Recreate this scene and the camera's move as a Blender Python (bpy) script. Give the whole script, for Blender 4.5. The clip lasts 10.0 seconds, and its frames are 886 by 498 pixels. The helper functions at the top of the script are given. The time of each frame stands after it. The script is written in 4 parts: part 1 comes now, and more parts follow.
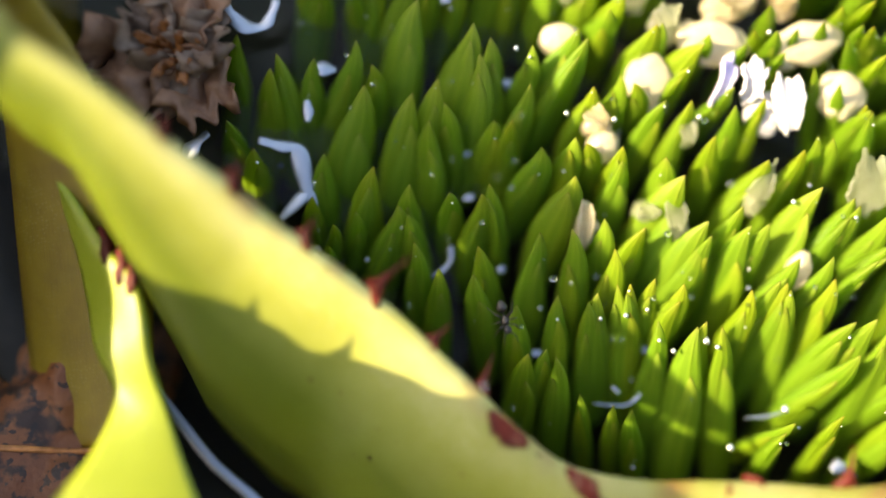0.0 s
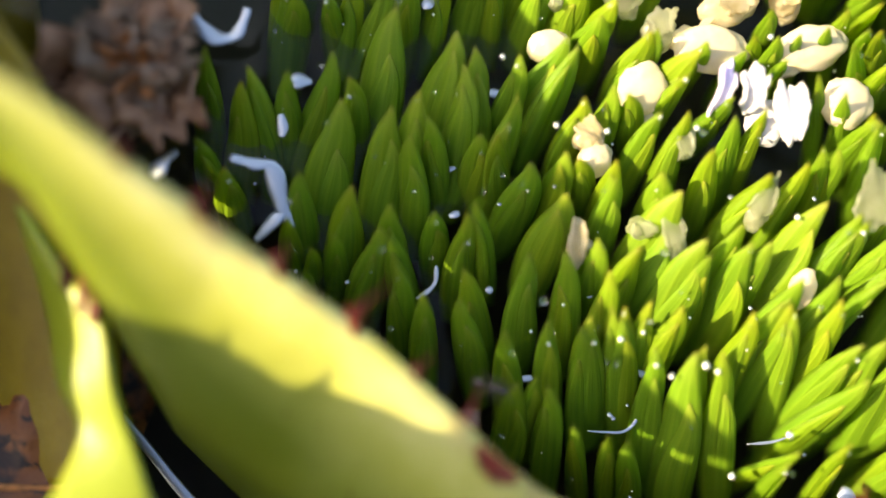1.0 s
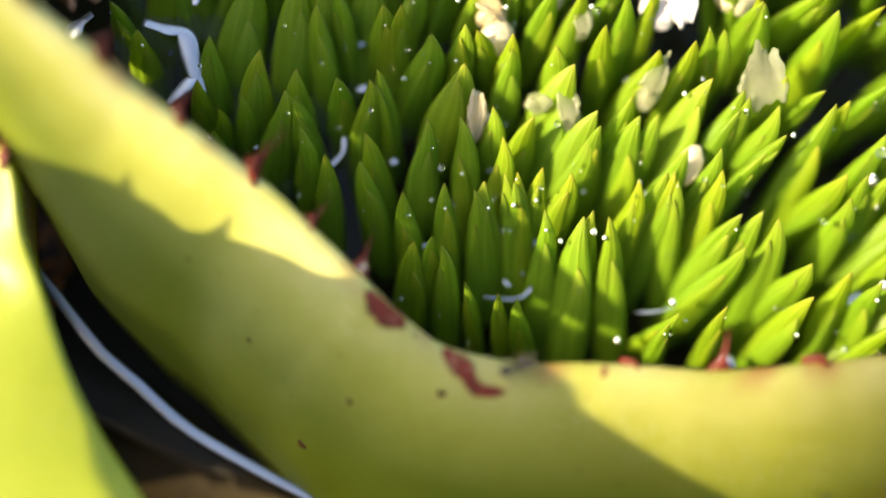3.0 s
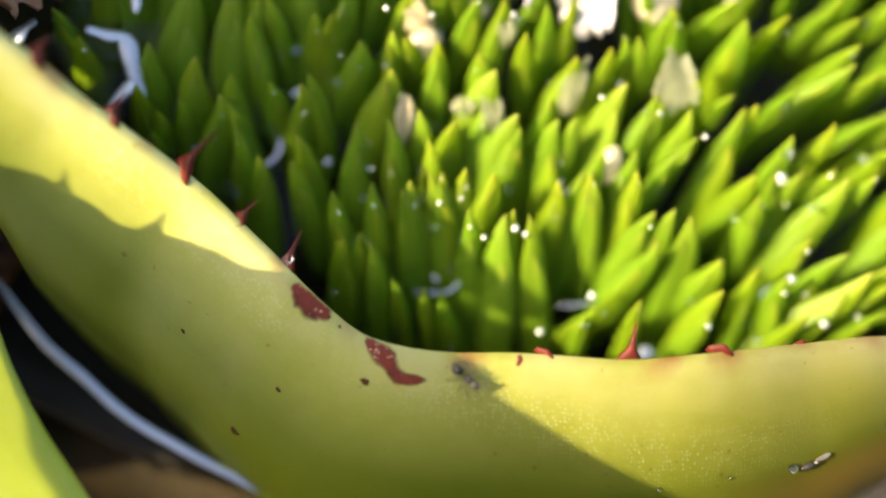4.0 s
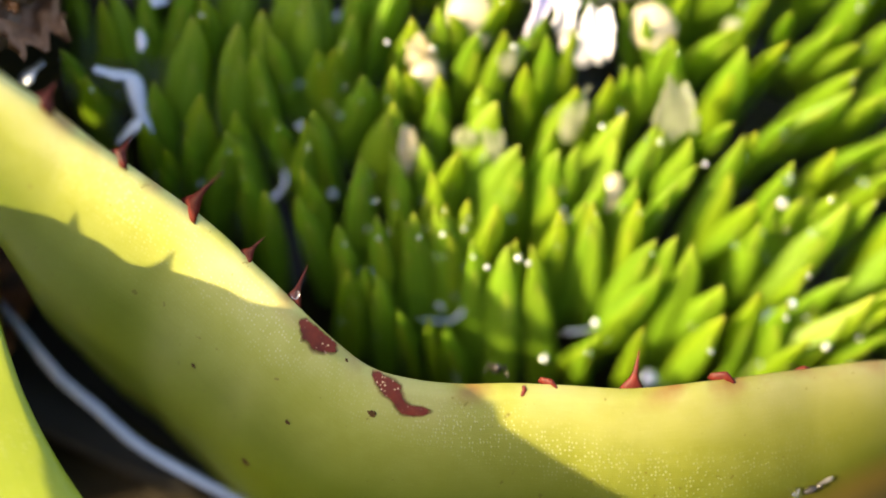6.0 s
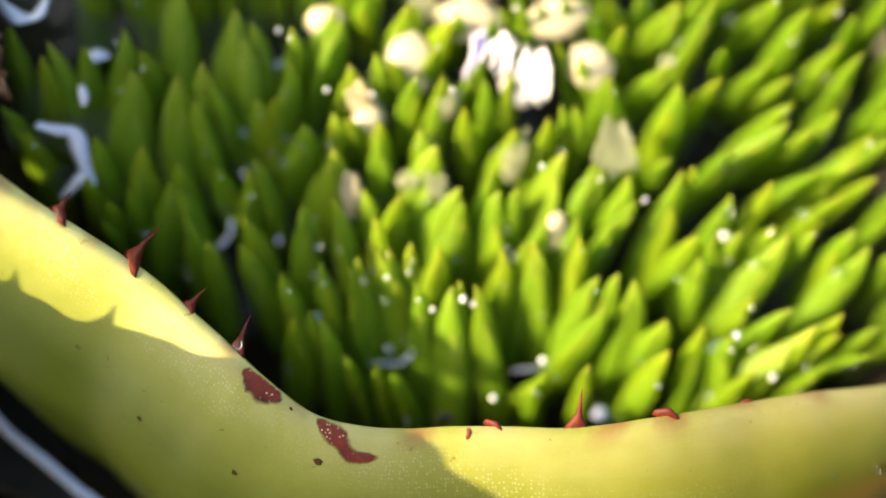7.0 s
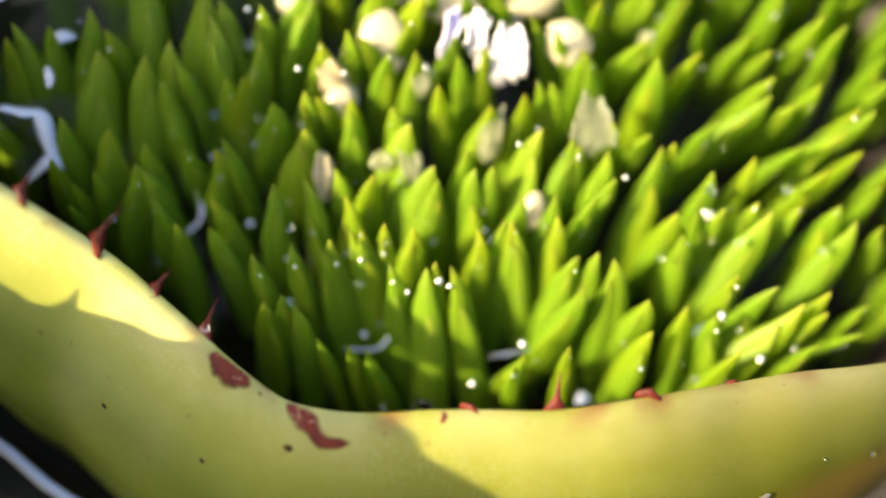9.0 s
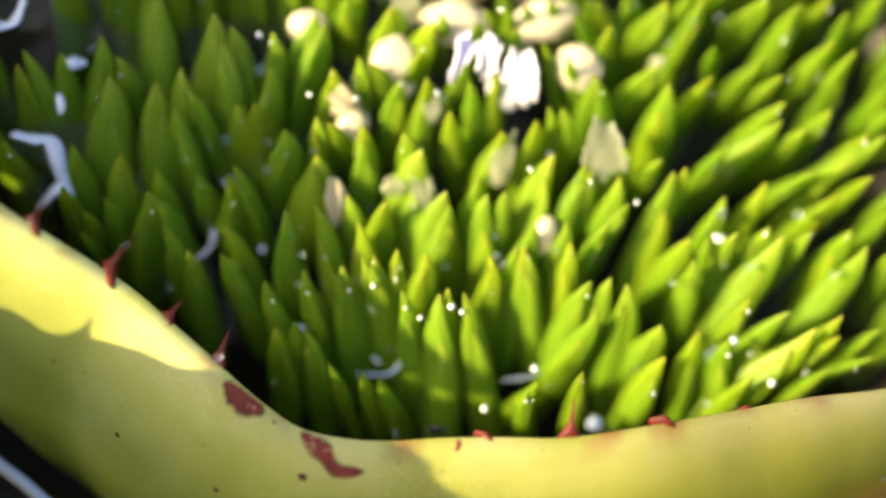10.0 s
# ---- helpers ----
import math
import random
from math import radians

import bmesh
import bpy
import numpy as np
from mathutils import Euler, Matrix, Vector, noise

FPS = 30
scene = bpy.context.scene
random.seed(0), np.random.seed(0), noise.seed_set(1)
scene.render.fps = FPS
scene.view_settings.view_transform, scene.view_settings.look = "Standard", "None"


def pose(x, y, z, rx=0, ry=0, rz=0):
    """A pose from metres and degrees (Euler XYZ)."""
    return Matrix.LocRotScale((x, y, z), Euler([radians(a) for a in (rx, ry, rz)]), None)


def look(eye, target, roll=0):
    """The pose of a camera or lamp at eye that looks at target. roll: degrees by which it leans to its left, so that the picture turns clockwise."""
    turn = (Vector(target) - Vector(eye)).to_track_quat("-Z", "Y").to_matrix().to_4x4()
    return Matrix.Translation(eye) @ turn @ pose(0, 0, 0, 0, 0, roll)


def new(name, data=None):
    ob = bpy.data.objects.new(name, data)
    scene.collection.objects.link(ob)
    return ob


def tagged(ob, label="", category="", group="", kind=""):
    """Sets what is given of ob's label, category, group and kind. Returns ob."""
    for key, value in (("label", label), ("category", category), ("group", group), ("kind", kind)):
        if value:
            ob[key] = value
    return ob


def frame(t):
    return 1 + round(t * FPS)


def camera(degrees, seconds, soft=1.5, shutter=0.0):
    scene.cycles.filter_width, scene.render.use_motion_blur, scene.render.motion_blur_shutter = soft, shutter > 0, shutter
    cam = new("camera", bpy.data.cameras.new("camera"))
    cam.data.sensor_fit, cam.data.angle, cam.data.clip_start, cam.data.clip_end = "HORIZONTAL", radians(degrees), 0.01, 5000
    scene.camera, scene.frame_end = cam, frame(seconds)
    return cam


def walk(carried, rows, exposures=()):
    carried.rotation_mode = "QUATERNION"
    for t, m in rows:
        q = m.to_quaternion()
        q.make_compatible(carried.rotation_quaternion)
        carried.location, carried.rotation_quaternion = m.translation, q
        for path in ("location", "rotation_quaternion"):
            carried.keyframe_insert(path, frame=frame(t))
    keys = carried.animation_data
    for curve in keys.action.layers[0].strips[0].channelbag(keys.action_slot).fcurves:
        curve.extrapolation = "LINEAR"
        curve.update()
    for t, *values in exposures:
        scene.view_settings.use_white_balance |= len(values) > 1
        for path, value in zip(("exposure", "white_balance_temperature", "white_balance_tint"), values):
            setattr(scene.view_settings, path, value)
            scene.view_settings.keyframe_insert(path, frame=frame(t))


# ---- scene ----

# turns the plant so that the water in its cup lies level
UPRIGHT = Vector((0.151, -0.490, 1.0)).rotation_difference(Vector((0, 0, 1))).to_matrix().to_4x4()
cam = camera(60, 10.0, soft=1.7)
cam.data.dof.use_dof = True
cam.data.dof.focus_distance = 0.0503
cam.data.dof.aperture_fstop = 4.0
walk(cam, [
    (0.0, UPRIGHT @ pose(-0.00673, -0.02267, 0.05523, 25.341, 0.234, -0.587)),
    (0.5, UPRIGHT @ pose(-0.00601, -0.02273, 0.05304, 24.888, 0.268, -0.417)),
    (1.0, UPRIGHT @ pose(-0.00574, -0.01972, 0.05348, 24.680, 0.408, -1.145)),
    (1.5, UPRIGHT @ pose(-0.00472, -0.01785, 0.05601, 24.688, 0.945, -0.928)),
    (2.0, UPRIGHT @ pose(-0.00281, -0.01966, 0.05722, 24.777, 0.365, -1.214)),
    (2.5, UPRIGHT @ pose(-0.00082, -0.02442, 0.05442, 24.063, -0.088, -0.574)),
    (3.0, UPRIGHT @ pose(-0.00006, -0.02797, 0.05250, 23.666, -0.811, -0.311)),
    (3.2, UPRIGHT @ pose(0.00247, -0.02905, 0.05351, 23.674, -0.779, -0.245)),
    (4.3, UPRIGHT @ pose(0.00485, -0.02954, 0.05484, 24.462, -1.373, -0.651)),
    (4.5, UPRIGHT @ pose(0.00530, -0.02929, 0.05516, 24.728, -0.878, -0.621)),
    (5.0, UPRIGHT @ pose(0.00476, -0.03033, 0.05484, 24.640, -1.211, -0.519)),
    (5.2, UPRIGHT @ pose(0.00417, -0.03011, 0.05489, 23.788, -1.117, -0.635)),
    (6.3, UPRIGHT @ pose(0.00542, -0.02725, 0.05692, 23.549, -0.141, -1.227)),
    (6.5, UPRIGHT @ pose(0.00684, -0.02890, 0.05701, 25.428, -0.147, -1.613)),
    (7.0, UPRIGHT @ pose(0.00825, -0.02628, 0.05740, 25.004, 0.005, -2.909)),
    (7.5, UPRIGHT @ pose(0.00926, -0.02772, 0.05663, 26.839, 0.212, -3.493)),
    (8.0, UPRIGHT @ pose(0.01139, -0.02851, 0.05573, 27.036, 0.370, -3.529)),
    (8.5, UPRIGHT @ pose(0.01093, -0.02944, 0.05505, 25.921, 0.305, -3.491)),
    (9.0, UPRIGHT @ pose(0.01009, -0.02785, 0.05505, 26.072, 0.466, -3.371)),
    (9.5, UPRIGHT @ pose(0.00997, -0.02655, 0.05511, 25.977, 0.460, -3.374)),
    (10.0, UPRIGHT @ pose(0.00902, -0.02643, 0.05578, 26.331, 0.241, -3.680))])

# ---- light ----
SUN = (UPRIGHT.to_3x3() @ Vector((-0.85, -0.14, 0.595))).normalized()
world = bpy.data.worlds.new("sky")
scene.world = world
world.use_nodes = True
wn = world.node_tree.nodes
sky = wn.new("ShaderNodeTexSky")
sky.sky_type = "NISHITA"
sky.sun_disc = False
sky.dust_density = 2.0
sky.ozone_density = 0.6
sky.sun_elevation = math.asin(SUN.z)
sky.sun_rotation = math.atan2(SUN.x, SUN.y)
world.node_tree.links.new(sky.outputs[0], wn["Background"].inputs[0])
wn["Background"].inputs[1].default_value = 0.15
sun_data = bpy.data.lights.new("sun", "SUN")
sun_data.energy = 4.5
sun_data.angle = radians(0.5)
sun_data.color = (1.0, 0.87, 0.63)
sun = new("sun", sun_data)
sun.matrix_world = look(SUN * 0.5, (0, 0, 0))
scene.view_settings.exposure = 2.02
scene.view_settings.use_white_balance = True
scene.view_settings.white_balance_temperature = 7900

# ---- helpers for this scene: lengths below are in centimetres ----
CM = 0.01


def empty(name, at=(0, 0, 0)):
    ob = new(name)
    ob.empty_display_size = 0.002
    ob.location = Vector(at) * CM
    return ob


def mesh_from(name, verts, faces, smooth=True):
    me = bpy.data.meshes.new(name)
    me.from_pydata([tuple(c * CM for c in v) for v in verts], [], faces)
    if smooth:
        me.polygons.foreach_set("use_smooth", [True] * len(me.polygons))
    me.update()
    return me


def put(name, me, material, parent=None, label=""):
    ob = new(name, me)
    if material and not me.materials:
        me.materials.append(material)
    if parent:
        ob.parent = parent
    if label:
        ob["label"] = label
    return ob


def part(name, bm, material, parent, label=""):
    me = bpy.data.meshes.new(name)
    bm.to_mesh(me)
    bm.free()
    me.polygons.foreach_set("use_smooth", [True] * len(me.polygons))
    me.transform(Matrix.Scale(CM, 4))
    return put(name, me, material, parent, label)


def sheet_mesh(name, grid, thick):
    """A closed sheet with rounded rim from a grid of points, thick centimetres through."""
    nu, nv = len(grid), len(grid[0])
    g = np.array([[tuple(p) for p in row] for row in grid], float)
    du, dv = np.gradient(g, axis=0), np.gradient(g, axis=1)
    n = np.cross(du, dv)
    n /= np.linalg.norm(n, axis=2, keepdims=True) + 1e-12
    verts = np.concatenate([(g + n * thick / 2).reshape(-1, 3), (g - n * thick / 2).reshape(-1, 3)])
    faces, m = [], nu * nv
    for i in range(nu - 1):
        for j in range(nv - 1):
            a, b, c, d = i * nv + j, (i + 1) * nv + j, (i + 1) * nv + j + 1, i * nv + j + 1
            faces += [(a, b, c, d), (m + d, m + c, m + b, m + a)]
    rim = [i * nv for i in range(nu)] + [(nu - 1) * nv + j for j in range(1, nv)] \
        + [i * nv + nv - 1 for i in range(nu - 2, -1, -1)] + [j for j in range(nv - 2, 0, -1)]
    for k in range(len(rim)):
        a, b = rim[k], rim[(k + 1) % len(rim)]
        faces.append((b, a, m + a, m + b))
    return mesh_from(name, verts.tolist(), faces)


def smooth_curve(points, count):
    """Catmull-Rom through the points, at even steps of length."""
    p = np.array(points, float)
    p = np.vstack([2 * p[0] - p[1], p, 2 * p[-1] - p[-2]])
    out = []
    for i in range(1, len(p) - 2):
        for t in np.linspace(0, 1, 24, endpoint=False):
            a, b, c, d = p[i - 1], p[i], p[i + 1], p[i + 2]
            out.append(0.5 * (2 * b + (c - a) * t + (2 * a - 5 * b + 4 * c - d) * t ** 2 + (3 * b - a - 3 * c + d) * t ** 3))
    out.append(p[-2])
    out = np.array(out)
    s = np.r_[0, np.cumsum(np.linalg.norm(np.diff(out, axis=0), axis=1))]
    at = np.linspace(0, s[-1], count)
    return np.stack([np.interp(at, s, out[:, k]) for k in range(out.shape[1])], 1)


# ---- materials ----
def material(name, color, rough=0.5, spec=0.5, metal=0.0):
    mt = bpy.data.materials.new(name)
    mt.use_nodes = True
    b = mt.node_tree.nodes["Principled BSDF"]
    b.inputs["Base Color"].default_value = (*color, 1)
    b.inputs["Roughness"].default_value = rough
    b.inputs["Specular IOR Level"].default_value = spec
    b.inputs["Metallic"].default_value = metal
    return mt, mt.node_tree, b


def node(nt, kind, **values):
    n = nt.nodes.new(kind)
    for key, value in values.items():
        n.inputs[key.replace("_", " ")].default_value = value
    return n


def ramp(nt, source, stops):
    r = nt.nodes.new("ShaderNodeValToRGB")
    while len(r.color_ramp.elements) < len(stops):
        r.color_ramp.elements.new(0.5)
    for e, (pos, col) in zip(r.color_ramp.elements, stops):
        e.position, e.color = pos, (*col, 1)
    nt.links.new(source, r.inputs[0])
    return r.outputs[0]


def mix(nt, factor, a, b, how="MIX"):
    m = nt.nodes.new("ShaderNodeMix")
    m.data_type, m.blend_type = "RGBA", how
    for value, slot in ((factor, 0), (a, 6), (b, 7)):
        if isinstance(value, (int, float)):
            m.inputs[slot].default_value = value
        elif isinstance(value, tuple):
            m.inputs[slot].default_value = (*value, 1)
        else:
            nt.links.new(value, m.inputs[slot])
    return m.outputs[2]


def noise_of(nt, coord, scale, detail=4.0, stretch=None):
    if stretch:
        mp = nt.nodes.new("ShaderNodeMapping")
        mp.inputs["Scale"].default_value = stretch
        nt.links.new(coord, mp.inputs[0])
        coord = mp.outputs[0]
    n = node(nt, "ShaderNodeTexNoise", Scale=scale, Detail=detail)
    nt.links.new(coord, n.inputs["Vector"])
    return n.outputs[0]


def bump(nt, b, height, strength, distance):
    n = node(nt, "ShaderNodeBump", Strength=strength, Distance=distance)
    nt.links.new(height, n.inputs["Height"])
    nt.links.new(n.outputs[0], b.inputs["Normal"])
    return n


def thin(nt, b, color, amount):
    """Light shining through a leaf or petal."""
    t = nt.nodes.new("ShaderNodeBsdfTranslucent")
    if isinstance(color, tuple):
        t.inputs[0].default_value = (*color, 1)
    else:
        nt.links.new(color, t.inputs[0])
    m = nt.nodes.new("ShaderNodeMixShader")
    m.inputs[0].default_value = amount
    nt.links.new(b.outputs[0], m.inputs[1])
    nt.links.new(t.outputs[0], m.inputs[2])
    nt.links.new(m.outputs[0], nt.nodes["Material Output"].inputs[0])


def leaf_material(name, low, high, through_color, rough=0.38, dots=0.5, margin=False):
    """Waxy leaf with rows of fine pale scales; u runs along the leaf, v across it."""
    mt, nt, b = material(name, high, rough)
    tc = nt.nodes.new("ShaderNodeTexCoord")
    blotch = noise_of(nt, tc.outputs["Object"], 130, 5)
    fibre = noise_of(nt, tc.outputs["UV"], 9, 3, (0.6, 22, 1))
    col = ramp(nt, blotch, [(0.3, low), (0.7, high)])
    col = mix(nt, 0.4, col, ramp(nt, fibre, [(0.3, low), (0.7, high)]))
    col = mix(nt, 0.22, col, ramp(nt, noise_of(nt, tc.outputs["Object"], 700, 4), [(0.38, low), (0.62, high)]))
    mp = nt.nodes.new("ShaderNodeMapping")
    mp.inputs["Scale"].default_value = (36, 36, 1)
    nt.links.new(tc.outputs["UV"], mp.inputs[0])
    vo = node(nt, "ShaderNodeTexVoronoi", Scale=1.0, Randomness=0.5)
    nt.links.new(mp.outputs[0], vo.inputs["Vector"])
    dot = ramp(nt, vo.outputs["Distance"], [(0.16, (1, 1, 1)), (0.36, (0, 0, 0))])
    where = ramp(nt, noise_of(nt, tc.outputs["Object"], 110, 3), [(0.36, (0, 0, 0)), (0.6, (1, 1, 1))])
    sep = nt.nodes.new("ShaderNodeSeparateXYZ")
    nt.links.new(tc.outputs["UV"], sep.inputs[0])
    place = nt.nodes.new("ShaderNodeSeparateXYZ")
    nt.links.new(tc.outputs["Object"], place.inputs[0])
    if margin:
        # the scales show in one band, farther from the margin along the leaf
        line = node(nt, "ShaderNodeMapRange")
        nt.links.new(place.outputs[0], line.inputs[0])
        for k, value in zip((1, 2, 3, 4), (0.004, 0.021, 0.22, 0.62)):
            line.inputs[k].default_value = value
        away = nt.nodes.new("ShaderNodeMath")
        away.operation = "SUBTRACT"
        nt.links.new(sep.outputs["Y"], away.inputs[0])
        nt.links.new(line.outputs[0], away.inputs[1])
        size = nt.nodes.new("ShaderNodeMath")
        size.operation = "ABSOLUTE"
        nt.links.new(away.outputs[0], size.inputs[0])
        where = mix(nt, 1.0, where, ramp(nt, size.outputs[0], [(0.07, (1, 1, 1)), (0.24, (0.12, 0.12, 0.12))]), "MULTIPLY")
    dot = mix(nt, 1.0, dot, where, "MULTIPLY")
    fac = mix(nt, dots, (0, 0, 0), dot)
    col = mix(nt, fac, col, (0.86, 0.86, 0.52))
    if margin:
        band = ramp(nt, sep.outputs["Y"], [(0.0, (1, 1, 1)), (0.42, (0, 0, 0))])
        band = mix(nt, 1.0, band, ramp(nt, noise_of(nt, tc.outputs["Object"], 170, 4), [(0.35, (0.1, 0.1, 0.1)), (0.65, (0.75, 0.75, 0.75))]), "MULTIPLY")
        col = mix(nt, band, col, (0.77, 0.73, 0.40))
        # red-brown stains along the margin and fine brown specks
        stain = mix(nt, 1.0, ramp(nt, sep.outputs["Y"], [(0.02, (1, 1, 1)), (0.16, (0, 0, 0))]), ramp(nt, noise_of(nt, tc.outputs["Object"], 240, 4), [(0.52, (0, 0, 0)), (0.68, (0.8, 0.8, 0.8))]), "MULTIPLY")
        col = mix(nt, stain, col, (0.36, 0.10, 0.05))
        fleck = ramp(nt, noise_of(nt, tc.outputs["Object"], 1500, 2), [(0.71, (0, 0, 0)), (0.75, (0.8, 0.8, 0.8))])
        col = mix(nt, fleck, col, (0.20, 0.12, 0.03))
        # pale margin zone, then greener, with the flank's shade painted into the colour
        flank_shade = ramp(nt, sep.outputs["Y"], [(0.2, (0, 0, 0)), (0.85, (1, 1, 1))])
        col = mix(nt, flank_shade, col, mix(nt, 1.0, col, (0.29, 0.375, 0.15), "MULTIPLY"))
        # paler towards one end, darker and duller towards the other
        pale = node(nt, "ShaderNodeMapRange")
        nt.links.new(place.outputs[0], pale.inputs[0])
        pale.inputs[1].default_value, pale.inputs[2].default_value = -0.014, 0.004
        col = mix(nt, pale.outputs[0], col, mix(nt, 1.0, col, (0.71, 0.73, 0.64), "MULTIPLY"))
        dull_end = node(nt, "ShaderNodeMapRange")
        nt.links.new(place.outputs[0], dull_end.inputs[0])
        dull_end.inputs[1].default_value, dull_end.inputs[2].default_value = -0.002, 0.030
        dull_end.inputs[4].default_value = 0.85
        col = mix(nt, dull_end.outputs[0], col, mix(nt, 1.0, col, (0.42, 0.40, 0.46), "MULTIPLY"))
        # its lower side there is withering to brown
        wither = node(nt, "ShaderNodeMapRange")
        nt.links.new(place.outputs[0], wither.inputs[0])
        wither.inputs[1].default_value, wither.inputs[2].default_value = 0.014, 0.034
        wither = mix(nt, 1.0, ramp(nt, sep.outputs["Y"], [(0.75, (0, 0, 0)), (1.0, (0.9, 0.9, 0.9))]), wither.outputs[0], "MULTIPLY")
        col = mix(nt, wither, col, (0.115, 0.075, 0.018))
    nt.links.new(col, b.inputs["Base Color"])
    hsum = mix(nt, 0.4, dot, fibre)
    bump(nt, b, hsum, 0.35, 0.00012)
    thin(nt, b, through_color, 0.36 if margin else 0.22)
    return mt


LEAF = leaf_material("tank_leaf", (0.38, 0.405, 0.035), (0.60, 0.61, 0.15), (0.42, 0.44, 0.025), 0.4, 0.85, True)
LEAF_NEAR = leaf_material("young_leaf", (0.24, 0.31, 0.015), (0.33, 0.38, 0.03), (0.36, 0.43, 0.02), dots=0.2)
LEAF_OLD = leaf_material("olive_leaf", (0.07, 0.055, 0.012), (0.16, 0.13, 0.03), (0.2, 0.15, 0.02), 0.45, 0.15)
# near-black leaf: the shade of the gap below the cup put into its colour
LEAF_SHADED = leaf_material("shaded_leaf", (0.010, 0.007, 0.003), (0.032, 0.022, 0.008), (0.06, 0.04, 0.01), 0.5, 0.05)
LEAF_SHADED.node_tree.nodes["Principled BSDF"].inputs["Specular IOR Level"].default_value = 0.1
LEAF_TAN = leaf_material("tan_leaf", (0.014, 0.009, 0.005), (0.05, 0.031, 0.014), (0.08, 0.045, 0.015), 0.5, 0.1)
LEAF_OLIVE = leaf_material("pale_olive_leaf", (0.17, 0.105, 0.008), (0.38, 0.27, 0.02), (0.4, 0.3, 0.02), 0.42, 0.08)


def sepal_material():
    mt, nt, b = material("bud_green", (0.2, 0.4, 0.03), 0.38, 0.36)
    tc = nt.nodes.new("ShaderNodeTexCoord")
    sep = nt.nodes.new("ShaderNodeSeparateXYZ")
    nt.links.new(tc.outputs["Generated"], sep.inputs[0])
    info = nt.nodes.new("ShaderNodeObjectInfo")
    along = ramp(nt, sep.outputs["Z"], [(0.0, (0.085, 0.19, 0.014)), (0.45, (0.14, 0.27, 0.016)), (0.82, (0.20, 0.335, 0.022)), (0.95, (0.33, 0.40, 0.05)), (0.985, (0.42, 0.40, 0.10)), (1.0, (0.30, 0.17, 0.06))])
    vein = noise_of(nt, tc.outputs["UV"], 5, 2, (3.6, 0.12, 1))
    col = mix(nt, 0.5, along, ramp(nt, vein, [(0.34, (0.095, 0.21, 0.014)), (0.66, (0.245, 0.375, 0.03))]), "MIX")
    tone = ramp(nt, info.outputs["Random"], [(0.0, (0.85, 0.95, 0.9)), (0.6, (1, 1, 1)), (1.0, (1.15, 1.02, 0.8))])
    col = mix(nt, 1.0, col, tone, "MULTIPLY")
    speck = ramp(nt, noise_of(nt, tc.outputs["Object"], 900, 2), [(0.70, (0, 0, 0)), (0.73, (1, 1, 1))])
    col = mix(nt, speck, col, (0.02, 0.03, 0.01))
    nt.links.new(col, b.inputs["Base Color"])
    bump(nt, b, vein, 0.5, 0.0004)
    thin(nt, b, mix(nt, 1.0, col, (1.7, 1.55, 1.6), "MULTIPLY"), 0.5)
    return mt


BUD = sepal_material()


def plain(name, a, c, scale, rough=0.5, relief=0.4, depth=0.0003, through_amount=0.0, spec=0.5):
    mt, nt, b = material(name, a, rough, spec)
    tc = nt.nodes.new("ShaderNodeTexCoord")
    n1 = noise_of(nt, tc.outputs["Object"], scale, 6)
    n2 = noise_of(nt, tc.outputs["Object"], scale * 5, 3)
    col = mix(nt, 0.35, ramp(nt, n1, [(0.3, a), (0.7, c)]), ramp(nt, n2, [(0.35, a), (0.65, c)]))
    nt.links.new(col, b.inputs["Base Color"])
    bump(nt, b, n1, relief, depth)
    if through_amount:
        thin(nt, b, col, through_amount)
    return mt


SPINE = plain("spine_red", (0.03, 0.003, 0.002), (0.11, 0.011, 0.006), 700, 0.6, 0.4, 0.0003, 0.0, 0.25)
SPOT = plain("fleck_brown", (0.03, 0.014, 0.004), (0.12, 0.055, 0.012), 1500, 0.75, 0.6, 0.0002, 0.0, 0.15)


